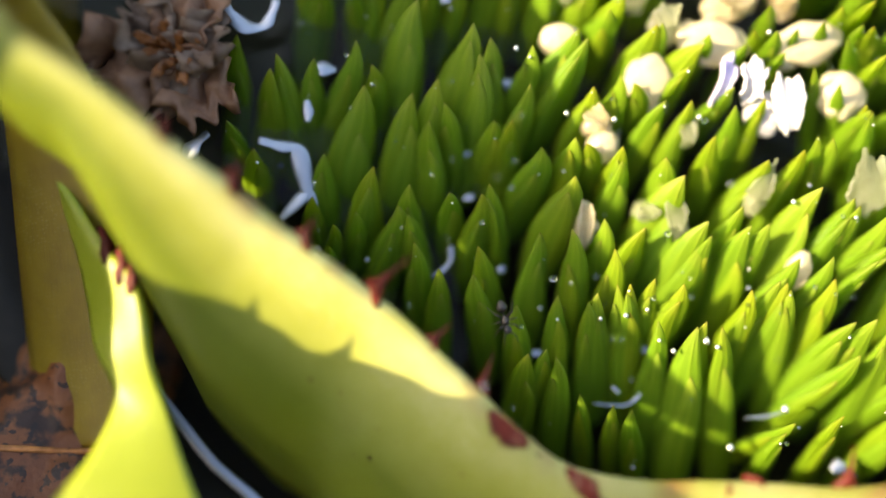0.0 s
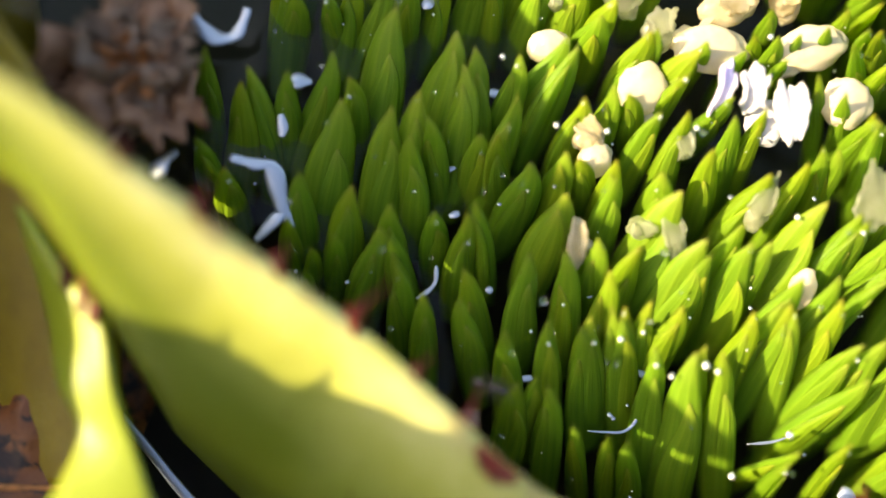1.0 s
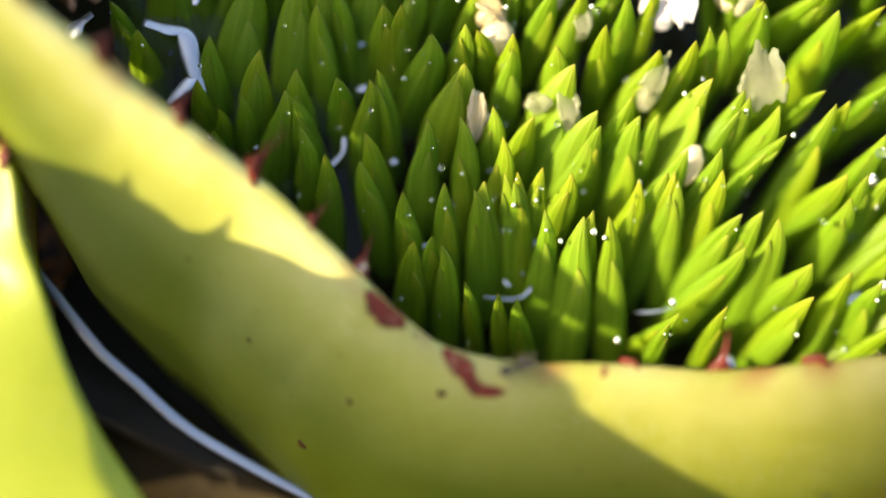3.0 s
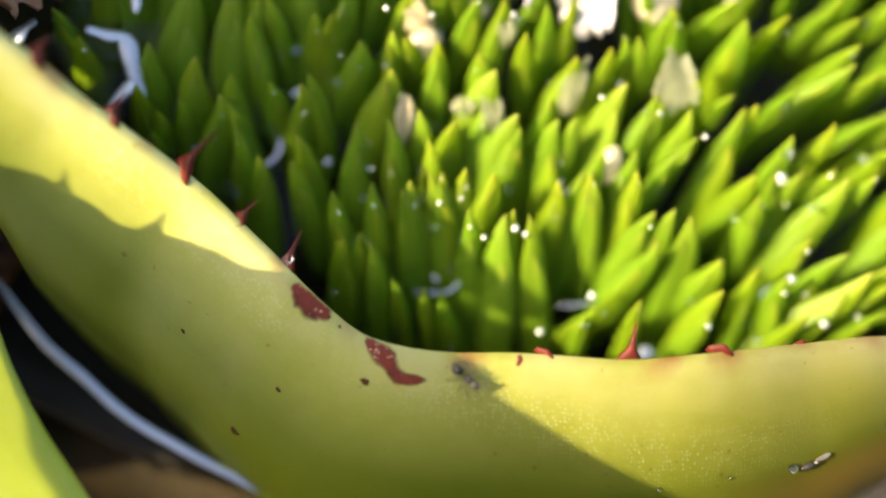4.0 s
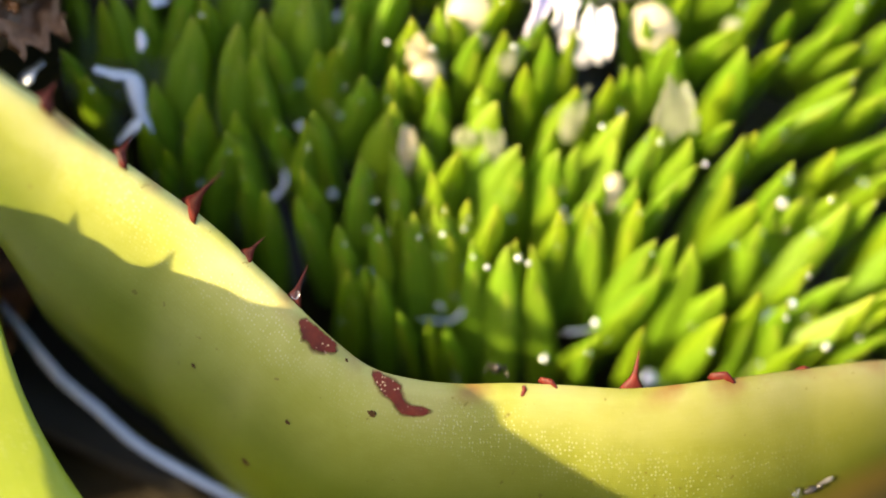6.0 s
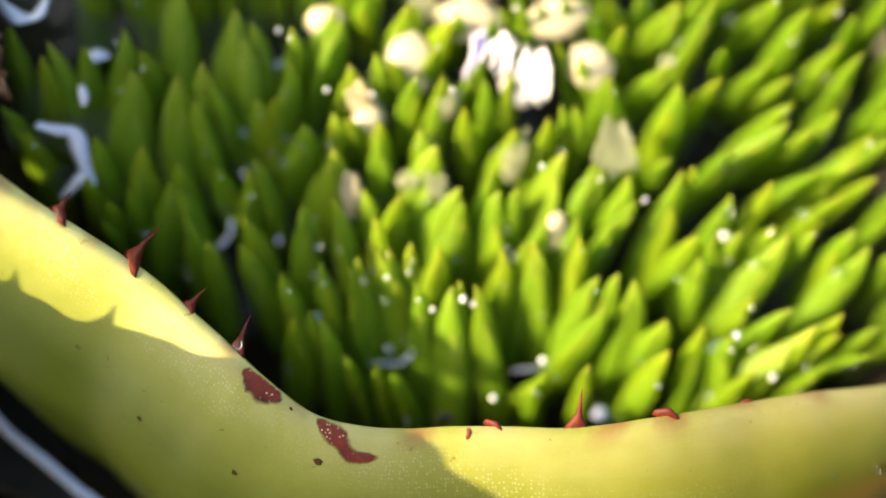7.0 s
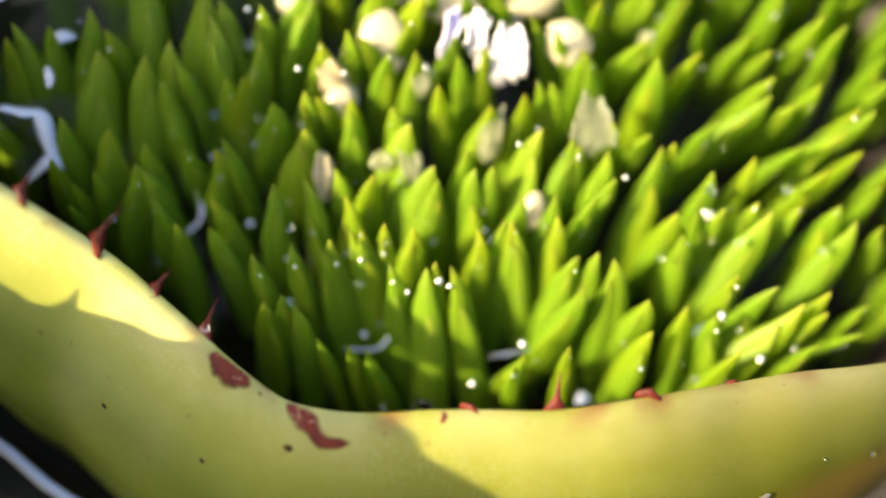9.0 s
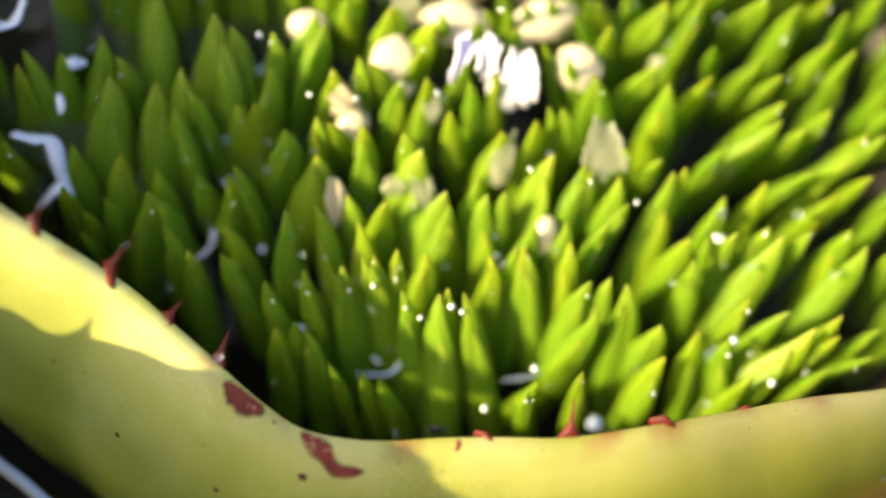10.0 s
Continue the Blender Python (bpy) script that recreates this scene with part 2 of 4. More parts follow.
def scar_material():
    """Red-brown scar with pale scales on it, fading raggedly into the leaf; u is the way to its edge."""
    mt, nt, b = material("scar_red_brown", (0.15, 0.02, 0.01), 0.6, 0.25)
    tc = nt.nodes.new("ShaderNodeTexCoord")
    tone = noise_of(nt, tc.outputs["Object"], 900, 4)
    col = ramp(nt, tone, [(0.3, (0.055, 0.006, 0.004)), (0.7, (0.14, 0.020, 0.009))])
    vo = node(nt, "ShaderNodeTexVoronoi", Scale=3600.0, Randomness=0.8)
    nt.links.new(tc.outputs["Object"], vo.inputs["Vector"])
    dot = ramp(nt, vo.outputs["Distance"], [(0.1, (0.8, 0.8, 0.8)), (0.3, (0, 0, 0))])
    dot = mix(nt, 1.0, dot, ramp(nt, noise_of(nt, tc.outputs["Object"], 500, 2), [(0.42, (0, 0, 0)), (0.55, (1, 1, 1))]), "MULTIPLY")
    nt.links.new(mix(nt, dot, col, (0.75, 0.62, 0.38)), b.inputs["Base Color"])
    bump(nt, b, tone, 0.4, 0.0001)
    sep = nt.nodes.new("ShaderNodeSeparateXYZ")
    nt.links.new(tc.outputs["UV"], sep.inputs[0])
    ragged = node(nt, "ShaderNodeMapRange")
    nt.links.new(noise_of(nt, tc.outputs["Object"], 1100, 5), ragged.inputs[0])
    ragged.inputs[3].default_value, ragged.inputs[4].default_value = -0.4, 0.4
    edge = nt.nodes.new("ShaderNodeMath")
    nt.links.new(sep.outputs["X"], edge.inputs[0])
    nt.links.new(ragged.outputs[0], edge.inputs[1])
    fade = ramp(nt, edge.outputs[0], [(0.55, (0, 0, 0)), (0.95, (1, 1, 1))])
    clear = nt.nodes.new("ShaderNodeBsdfTransparent")
    m = nt.nodes.new("ShaderNodeMixShader")
    nt.links.new(fade, m.inputs[0])
    nt.links.new(b.outputs[0], m.inputs[1])
    nt.links.new(clear.outputs[0], m.inputs[2])
    nt.links.new(m.outputs[0], nt.nodes["Material Output"].inputs[0])
    return mt


SCAR = scar_material()
PETAL = plain("petal_white", (0.62, 0.60, 0.64), (0.78, 0.77, 0.80), 300, 0.35, 0.5, 0.0004, 0.35)
LILAC = plain("petal_lilac", (0.62, 0.55, 0.85), (0.85, 0.82, 0.90), 260, 0.35, 0.5, 0.0004, 0.35)
CREAM = plain("petal_cream", (0.66, 0.59, 0.38), (0.76, 0.71, 0.54), 350, 0.2, 0.3, 0.0003, 0.5)
WET = plain("petal_sodden", (0.66, 0.54, 0.32), (0.84, 0.79, 0.64), 300, 0.12, 0.4, 0.0003, 0.4)
GLASSY = plain("petal_glassy", (0.64, 0.66, 0.48), (0.84, 0.85, 0.72), 300, 0.15, 0.4, 0.0003, 0.6)
for wet, amount in ((GLASSY, 0.75), (WET, 0.5)):
    wet.node_tree.nodes["Principled BSDF"].inputs["Transmission Weight"].default_value = amount
    wet.node_tree.nodes["Principled BSDF"].inputs["IOR"].default_value = 1.36
    # sodden tissue is partly clear
    nt = wet.node_tree
    out = nt.nodes["Material Output"]
    veil, clear = nt.nodes.new("ShaderNodeMixShader"), nt.nodes.new("ShaderNodeBsdfTransparent")
    clear.inputs[0].default_value = (0.95, 0.97, 0.88, 1)
    veil.inputs[0].default_value = amount * 0.4
    nt.links.new(out.inputs[0].links[0].from_socket, veil.inputs[1])
    nt.links.new(clear.outputs[0], veil.inputs[2])
    nt.links.new(veil.outputs[0], out.inputs[0])
DRY = plain("petal_dried", (0.12, 0.045, 0.02), (0.36, 0.19, 0.11), 220, 0.5, 0.6, 0.0006, 0.25)
DRY_PALE = plain("petal_dried_grey", (0.13, 0.075, 0.05), (0.36, 0.24, 0.17), 240, 0.5, 0.6, 0.0006, 0.35)
DEBRIS = plain("dead_leaf_brown", (0.06, 0.018, 0.007), (0.75, 0.30, 0.09), 330, 0.55, 0.8, 0.001)


def litter_material():
    """Dead leaf: orange-brown, with black rot in specks and blotches."""
    mt, nt, b = material("rotting_leaf", (0.4, 0.15, 0.04), 0.5)
    tc = nt.nodes.new("ShaderNodeTexCoord")
    tone = ramp(nt, noise_of(nt, tc.outputs["Object"], 160, 5), [(0.3, (0.06, 0.018, 0.006)), (0.5, (0.19, 0.058, 0.016)), (0.72, (0.28, 0.11, 0.035))])
    blotch = noise_of(nt, tc.outputs["Object"], 420, 5)
    col = mix(nt, ramp(nt, blotch, [(0.50, (0, 0, 0)), (0.58, (0.92, 0.92, 0.92))]), tone, (0.02, 0.008, 0.005))
    speck = noise_of(nt, tc.outputs["Object"], 1300, 2)
    col = mix(nt, ramp(nt, speck, [(0.58, (0, 0, 0)), (0.62, (0.9, 0.9, 0.9))]), col, (0.015, 0.008, 0.006))
    nt.links.new(col, b.inputs["Base Color"])
    bump(nt, b, blotch, 0.7, 0.0008)
    return mt


LITTER = litter_material()
SOIL = plain("tank_silt", (0.005, 0.004, 0.0025), (0.016, 0.012, 0.007), 200, 0.7, 0.6, 0.001)
EARTH = plain("earth", (0.010, 0.007, 0.004), (0.03, 0.021, 0.012), 40, 0.9, 0.6, 0.004)
ANT = plain("ant_shell", (0.012, 0.010, 0.009), (0.035, 0.030, 0.028), 1500, 0.3)
ANT_LEG = plain("ant_leg", (0.03, 0.023, 0.018), (0.10, 0.08, 0.06), 1500, 0.35)


def water_material(name, rough=0.02, tint=(0.9, 0.95, 0.9)):
    mt, nt, b = material(name, tint, rough)
    b.inputs["Transmission Weight"].default_value = 1.0
    b.inputs["IOR"].default_value = 1.33
    b.inputs["Specular IOR Level"].default_value = 0.5
    return mt


def still_water():
    """Clear brownish water: seen into, with the sky on its face."""
    mt, nt, b = material("still_water", (0.5, 0.5, 0.4), 0.05)
    clear = nt.nodes.new("ShaderNodeBsdfTransparent")
    clear.inputs[0].default_value = (0.82, 0.84, 0.66, 1)
    gloss = node(nt, "ShaderNodeBsdfGlossy", Roughness=0.04, Color=(0.55, 0.58, 0.55, 1))
    fresnel = node(nt, "ShaderNodeFresnel", IOR=1.33)
    m = nt.nodes.new("ShaderNodeMixShader")
    nt.links.new(fresnel.outputs[0], m.inputs[0])
    nt.links.new(clear.outputs[0], m.inputs[1])
    nt.links.new(gloss.outputs[0], m.inputs[2])
    nt.links.new(m.outputs[0], nt.nodes["Material Output"].inputs[0])
    nt.nodes.remove(b)
    return mt


WATER = still_water()

# ---- the cup: tank leaf with its spiny margin ----
MARGIN = smooth_curve([(-5.20, 2.20, 3.60), (-3.14, 0.71, 2.56), (-2.94, 0.54, 2.37), (-2.61, 0.39, 2.16), (-2.34, 0.24, 1.97), (-2.13, 0.12, 1.81), (-1.84, -0.03, 1.60), (-1.64, -0.16, 1.45), (-1.06, -0.51, 1.13), (-0.74, -0.78, 1.01), (-0.47, -1.02, 0.90), (-0.36, -1.13, 0.86), (-0.16, -1.30, 0.78), (0.06, -1.45, 0.72), (0.36, -1.53, 0.69), (0.65, -1.56, 0.69), (0.94, -1.56, 0.69), (1.33, -1.58, 0.69), (1.75, -1.61, 0.69), (2.30, -1.57, 0.71), (2.90, -1.49, 0.63), (3.41, -1.43, 0.60), (3.97, -1.38, 0.49), (4.65, -1.25, 0.29), (5.85, -0.96, -0.04)], 220)
TAN = np.gradient(MARGIN, axis=0)
TAN[:, 2] = 0
TAN /= np.linalg.norm(TAN, axis=1, keepdims=True)
OUT = np.stack([TAN[:, 1], -TAN[:, 0], 0 * TAN[:, 0]], 1)
calm = np.hanning(41)
OUT = np.stack([np.convolve(np.pad(OUT[:, k], 20, mode="edge"), calm / calm.sum(), mode="valid") for k in range(3)], 1)
OUT /= np.linalg.norm(OUT, axis=1, keepdims=True)
RUN = np.r_[0, np.cumsum(np.linalg.norm(np.diff(MARGIN, axis=0), axis=1))]
PROFILE = smooth_curve([(0, 0), (0.1, -0.025), (0.25, -0.10), (0.5, -0.25), (0.78, -0.46), (1.0, -0.74), (1.13, -1.1), (1.18, -1.6), (1.18, -2.6)], 30)


def nearest(x, y):
    return int(np.argmin((MARGIN[:, 0] - x) ** 2 + (MARGIN[:, 1] - y) ** 2))


def broad(i):
    """How broad the leaf's roll is at a place along its margin."""
    return float(np.interp(MARGIN[i, 0], [-3.5, -2.66, -2.15, -1.75, -1.3, 0.5, 2.3, 3.0, 3.5, 4.2, 5.6], [0.2, 0.25, 0.58, 0.87, 0.97, 1.03, 1.10, 0.98, 0.8, 0.55, 0.4]))


def waviness(i):
    return 0.012 * noise.noise((RUN[i] * 2.2, 0, 0))


def on_leaf(i, v, lift=0.0):
    """A point of the leaf: i along the margin, v (0 to 1) across it, lifted off the surface."""
    def at(i, v):
        s = np.array([np.interp(v * 29, range(30), PROFILE[:, k]) for k in (0, 1)]) * broad(int(i))
        j = int(np.clip(i, 0, 218))
        f = np.clip(i, 0, 219) - j
        m, o = MARGIN[j] * (1 - f) + MARGIN[j + 1] * f, OUT[j] * (1 - f) + OUT[j + 1] * f
        return m + o * s[0] + np.array([0, 0, s[1] + waviness(j) * (1 - v)])
    p = at(i, v)
    n = np.cross(at(i + 0.5, v) - at(i - 0.5, v), at(i, min(v + 0.02, 1)) - at(i, max(v - 0.02, 0)))
    n /= np.linalg.norm(n) + 1e-12
    n = -n
    return Vector(p + n * (lift + 0.03)), Vector(n)


def spine(parent, base, tip, width, hook=0.12):
    """A broad-footed, slightly hooked thorn, or a low worn stub."""
    base, tip = Vector(base), Vector(tip)
    axis = tip - base
    side = axis.cross(Vector((0, 0, 1))).normalized()
    up = side.cross(axis).normalized()
    low = axis.length < 0.1
    verts, faces, nr, ns = [], [], 9, 9
    for k in range(nr):
        u = k / (nr - 1)
        r = width * (1.7 * (1 - u ** 1.5) if low else 0.42 * (1 - u) + 0.95 * max(0, 1 - u * 2.2) ** 2) + 0.002
        c = base + axis * u + up * (hook * axis.length * (math.sin(u * math.pi) * 0.5)) - axis.normalized() * (0.03 if k == 0 else 0)
        for j in range(ns):
            a = 2 * math.pi * j / ns
            verts.append(c + side * (math.cos(a) * r) + up * (math.sin(a) * min(r, width * 0.5) * 0.7))
    for k in range(nr - 1):
        for j in range(ns):
            a, b = k * ns + j, k * ns + (j + 1) % ns
            faces.append((a, b, b + ns, a + ns))
    faces += [tuple(range(ns - 1, -1, -1)), tuple(range((nr - 1) * ns, nr * ns))]
    return put("spine", mesh_from("spine", verts, faces), SPINE, parent, "sharp red-brown marginal thorn")


def leaf_blade(name, grid, thick, mat, parent):
    me = sheet_mesh(name, grid, thick)
    nu, nv = len(grid), len(grid[0])
    g = np.array([[tuple(p) for p in row] for row in grid], float)
    su = np.r_[0, np.cumsum(np.linalg.norm(np.diff(g[:, nv // 2], axis=0), axis=1))]
    sv = np.r_[0, np.cumsum(np.linalg.norm(np.diff(g[nu // 2], axis=0), axis=1))]
    uv = np.array([(su[i], sv[j]) for i in range(nu) for j in range(nv)] * 2)
    layer = me.uv_layers.new(name="UVMap")
    index = np.empty(len(me.loops), int)
    me.loops.foreach_get("vertex_index", index)
    layer.data.foreach_set("uv", uv[index].ravel())
    return put(name, me, mat, parent)


def tank_leaf():
    thing = empty("tank_leaf", MARGIN[100])
    thing.location = (0, 0, 0)
    grid = []
    for i in range(220):
        k = broad(i)
        wave = waviness(i)
        grid.append([MARGIN[i] + OUT[i] * PROFILE[j, 0] * k + np.array([0, 0, PROFILE[j, 1] * k + wave * (1 - j / 29)]) for j in range(30)])
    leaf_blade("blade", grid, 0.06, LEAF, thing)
    for (bx, by), (dx, dy, dz), w in SPINES:
        i = nearest(bx, by)
        base = MARGIN[i]
        spine(thing, base, base + 1.05 * np.array((dx, dy, dz)), w * 0.68)
    for i, v, size, seed in SPOTS:
        spot(thing, i, v, size, seed)
    for k, run in enumerate(SCARS):
        scar(thing, run, k)
    return tagged(thing, "yellow-green spiny bromeliad leaf curling round the water cup", "leaf")


def spot(parent, i, v, size, seed):
    """A small dark fleck that follows the leaf."""
    rnd = random.Random(seed)
    rings, spokes = 5, 32
    ph = [rnd.uniform(0, 6.28) for _ in range(4)]
    di = size[0] / (RUN[-1] / 219)
    dv = size[1] / 3.6
    verts, faces = [on_leaf(i, v, 0.006)[0]], []
    for r in range(1, rings + 1):
        for k in range(spokes):
            a = 2 * math.pi * k / spokes
            q = r / rings * (1 + 0.12 * math.sin(2 * a + ph[0]) + 0.12 * math.sin(3 * a + ph[1]) + 0.07 * math.sin(5 * a + ph[2]) + 0.05 * math.sin(9 * a + ph[3]))
            lift = 0.012 if r < rings else -0.004
            verts.append(on_leaf(i + math.cos(a) * q * di, max(0.012, v + math.sin(a + 0.3) * q * dv), lift)[0])
    for k in range(spokes):
        faces.append((0, 1 + k, 1 + (k + 1) % spokes))
        for r in range(rings - 1):
            a, b = 1 + r * spokes + k, 1 + r * spokes + (k + 1) % spokes
            faces.append((a, a + spokes, b + spokes, b))
    put("fleck", mesh_from("fleck", verts, faces), SPOT, parent, "small dark brown fleck")


def scar(parent, run, seed):
    """A long scar: a thin crust laid along a line on the leaf."""
    step, deep = RUN[-1] / 219, 3.6
    c = smooth_curve([(i * step, v * deep, w) for i, v, w in run], 30)
    t = np.gradient(c[:, :2], axis=0)
    t /= np.linalg.norm(t, axis=1, keepdims=True)
    verts, faces, uv, na = [], [], [], 11
    for k in range(30):
        end = abs(k / 29 * 2 - 1)
        w = c[k, 2] * (1 + 0.3 * noise.noise((k * 0.35, seed, 0.0))) * math.sqrt(max(0.05, 1 - end ** 4))
        for j in range(na):
            a = j / (na - 1) * 2 - 1
            x, y = c[k, 0] - t[k, 1] * a * w, c[k, 1] + t[k, 0] * a * w
            q = max(abs(a), end ** 3)
            verts.append(on_leaf(x / step, max(0.001, y / deep), 0.008 - 0.006 * q)[0])
            uv.append((q, k / 29))
    for k in range(29):
        for j in range(na - 1):
            a = k * na + j
            faces.append((a, a + 1, a + na + 1, a + na))
    me = mesh_from("scar", verts, faces)
    layer = me.uv_layers.new(name="UVMap")
    for loop in me.loops:
        layer.data[loop.index].uv = uv[loop.vertex_index]
    put("scar", me, SCAR, parent, "dark red-brown scar with pale dots")


# foot of each thorn on the margin, its way to the tip, its width
SPINES = [((-2.3, 0.14), (0.06, 0.08, 0.05), 0.12), ((-1.95, -0.05), (0.09, 0.10, 0.06), 0.13), ((-1.55, -0.31), (0.10, 0.11, 0.08), 0.11), ((-1.08, -0.49), (0.25, 0.13, 0.23), 0.12),
          ((-0.76, -0.76), (0.13, 0.09, 0.10), 0.085), ((-0.46, -1.03), (0.09, 0.22, 0.05), 0.075), ((1.24, -1.58), (0.015, 0.02, 0.035), 0.07),
          ((1.77, -1.60), (0.04, 0.21, 0.13), 0.10), ((2.36, -1.56), (0.015, 0.035, 0.055), 0.08), ((2.95, -1.51), (0.0, 0.015, 0.02), 0.05)]
SPOTS = [(121.0, 0.085, (0.03, 0.024), 5), (116.5, 0.015, (0.012, 0.012), 7), (102.5, 0.260, (0.018, 0.01), 8), (114.0, 0.200, (0.016, 0.012), 9), (112.0, 0.355, (0.03, 0.022), 10)]
# run of each long scar: place along the margin, place across the leaf, half its width
SCARS = [[(109.9, 0.010, 0.05), (111.4, 0.018, 0.09), (113.0, 0.020, 0.10), (115.2, 0.006, 0.06)],
         [(119.6, 0.000, 0.04), (120.8, 0.016, 0.075), (122.2, 0.030, 0.08), (123.2, 0.046, 0.06), (124.0, 0.060, 0.06), (125.4, 0.060, 0.055), (127.0, 0.056, 0.03)],
         [(136.0, 0.002, 0.016), (136.2, 0.012, 0.022), (135.9, 0.026, 0.014)]]

# ---- flower buds of the sunken flower head ----
buds_a = [(-1.50, 1.71, -1.65, 1.36, 0.27),
    (-0.29, 1.70, -0.43, 1.54, 0.22),
    (-0.23, 1.68, -0.23, 1.52, 0.19),
    (-0.86, 1.63, -1.16, 1.29, 0.20),
    (1.89, 1.63, 2.04, 1.78, 0.16),
    (1.31, 1.62, 1.40, 1.79, 0.17),
    (0.14, 1.61, -0.02, 1.50, 0.23),
    (-0.75, 1.58, -0.84, 1.42, 0.21),
    (0.36, 1.55, 0.20, 1.53, 0.28),
    (2.27, 1.55, 2.30, 1.66, 0.19),
    (-1.28, 1.53, -1.29, 1.48, 0.19),
    (-1.47, 1.52, -1.61, 1.47, 0.23),
    (0.56, 1.45, 0.36, 1.43, 0.23),
    (-0.82, 1.42, -1.06, 0.90, 0.33),
    (2.24, 1.39, 2.33, 1.53, 0.17),
    (0.46, 1.35, 0.43, 1.32, 0.23),
    (2.45, 1.33, 2.60, 1.32, 0.20),
    (-0.45, 1.27, -0.69, 0.81, 0.33),
    (1.89, 1.26, 2.10, 1.27, 0.18)]
buds_b = [(0.81, 1.26, 0.70, 1.28, 0.22),
    (0.77, 1.25, 0.66, 1.12, 0.29),
    (2.15, 1.24, 2.32, 1.35, 0.17),
    (2.22, 1.23, 2.48, 1.32, 0.19),
    (0.25, 1.23, -0.13, 0.97, 0.26),
    (3.43, 1.22, 3.36, 1.30, 0.25),
    (-2.02, 1.21, -2.17, 0.85, 0.22),
    (2.72, 1.21, 2.57, 1.21, 0.25),
    (1.42, 1.21, 1.59, 1.35, 0.14),
    (1.57, 1.21, 1.67, 1.23, 0.18),
    (2.98, 1.20, 2.88, 1.07, 0.27),
    (-0.34, 1.18, -0.39, 0.67, 0.29),
    (3.88, 1.18, 3.98, 1.31, 0.21),
    (-1.23, 1.17, -1.54, 0.70, 0.24),
    (2.71, 1.17, 2.76, 1.16, 0.23),
    (0.31, 1.17, 0.02, 0.81, 0.26),
    (2.04, 1.15, 2.37, 1.15, 0.16),
    (1.08, 1.13, 0.78, 1.06, 0.27),
    (3.65, 1.13, 3.65, 1.12, 0.25)]
buds_c = [(-1.76, 1.09, -1.75, 0.68, 0.25),
    (-0.41, 1.08, -0.55, 0.55, 0.29),
    (3.99, 1.08, 4.19, 1.14, 0.18),
    (1.62, 1.07, 1.76, 1.23, 0.16),
    (2.31, 1.06, 2.36, 1.06, 0.22),
    (-1.13, 1.02, -1.17, 0.79, 0.23),
    (-1.80, 1.00, -1.96, 0.66, 0.24),
    (0.98, 0.99, 0.82, 0.91, 0.19),
    (1.81, 0.98, 2.02, 0.82, 0.13),
    (3.02, 0.89, 3.20, 1.02, 0.17),
    (0.61, 0.89, 0.74, 0.85, 0.19),
    (-1.18, 0.89, -1.42, 0.29, 0.35),
    (3.88, 0.89, 3.87, 0.90, 0.25),
    (0.34, 0.87, 0.23, 0.68, 0.23),
    (1.98, 0.87, 2.18, 0.76, 0.17),
    (1.25, 0.84, 1.17, 0.89, 0.19),
    (-0.86, 0.84, -1.05, 0.29, 0.31),
    (4.03, 0.82, 4.03, 0.73, 0.23),
    (3.36, 0.79, 3.35, 0.89, 0.21)]
buds_d = [(1.48, 0.79, 1.46, 0.62, 0.19),
    (2.63, 0.78, 2.47, 0.81, 0.25),
    (0.99, 0.78, 0.92, 0.52, 0.23),
    (-0.65, 0.78, -0.64, 0.52, 0.23),
    (0.82, 0.78, 0.66, 0.60, 0.22),
    (1.28, 0.75, 1.34, 0.56, 0.19),
    (2.18, 0.71, 2.17, 0.70, 0.20),
    (2.19, 0.70, 2.33, 0.49, 0.22),
    (2.99, 0.69, 2.93, 0.70, 0.21),
    (-2.09, 0.68, -2.12, 0.55, 0.22),
    (-0.32, 0.67, -0.36, 0.53, 0.25),
    (-0.75, 0.67, -0.79, 0.31, 0.27),
    (3.49, 0.67, 3.49, 0.80, 0.19),
    (-0.20, 0.67, -0.18, 0.51, 0.23),
    (2.68, 0.66, 2.65, 0.49, 0.28),
    (1.14, 0.56, 1.17, 0.37, 0.21),
    (1.92, 0.54, 1.95, 0.46, 0.21),
    (0.29, 0.52, 0.36, 0.47, 0.22),
    (-1.91, 0.51, -1.97, 0.32, 0.23)]
buds_e = [(3.49, 0.50, 3.36, 0.52, 0.21),
    (-0.01, 0.50, -0.17, 0.28, 0.29),
    (1.73, 0.47, 1.65, 0.23, 0.25),
    (4.33, 0.46, 4.36, 0.53, 0.20),
    (0.81, 0.43, 0.84, 0.27, 0.27),
    (0.52, 0.41, 0.48, 0.14, 0.23),
    (1.49, 0.41, 1.34, 0.21, 0.30),
    (3.45, 0.38, 3.09, 0.25, 0.27),
    (0.93, 0.32, 0.64, -0.09, 0.38),
    (0.21, 0.32, 0.03, -0.02, 0.33),
    (3.62, 0.32, 3.53, 0.40, 0.21),
    (-0.36, 0.28, -0.30, -0.02, 0.20),
    (4.18, 0.25, 3.86, 0.21, 0.22),
    (1.84, 0.24, 1.54, -0.16, 0.30),
    (-0.62, 0.23, -0.62, 0.08, 0.22),
    (-0.41, 0.22, -0.49, -0.11, 0.23),
    (2.05, 0.17, 1.87, -0.22, 0.33),
    (2.59, 0.17, 2.54, 0.21, 0.23),
    (-0.96, 0.15, -1.13, -0.24, 0.30)]
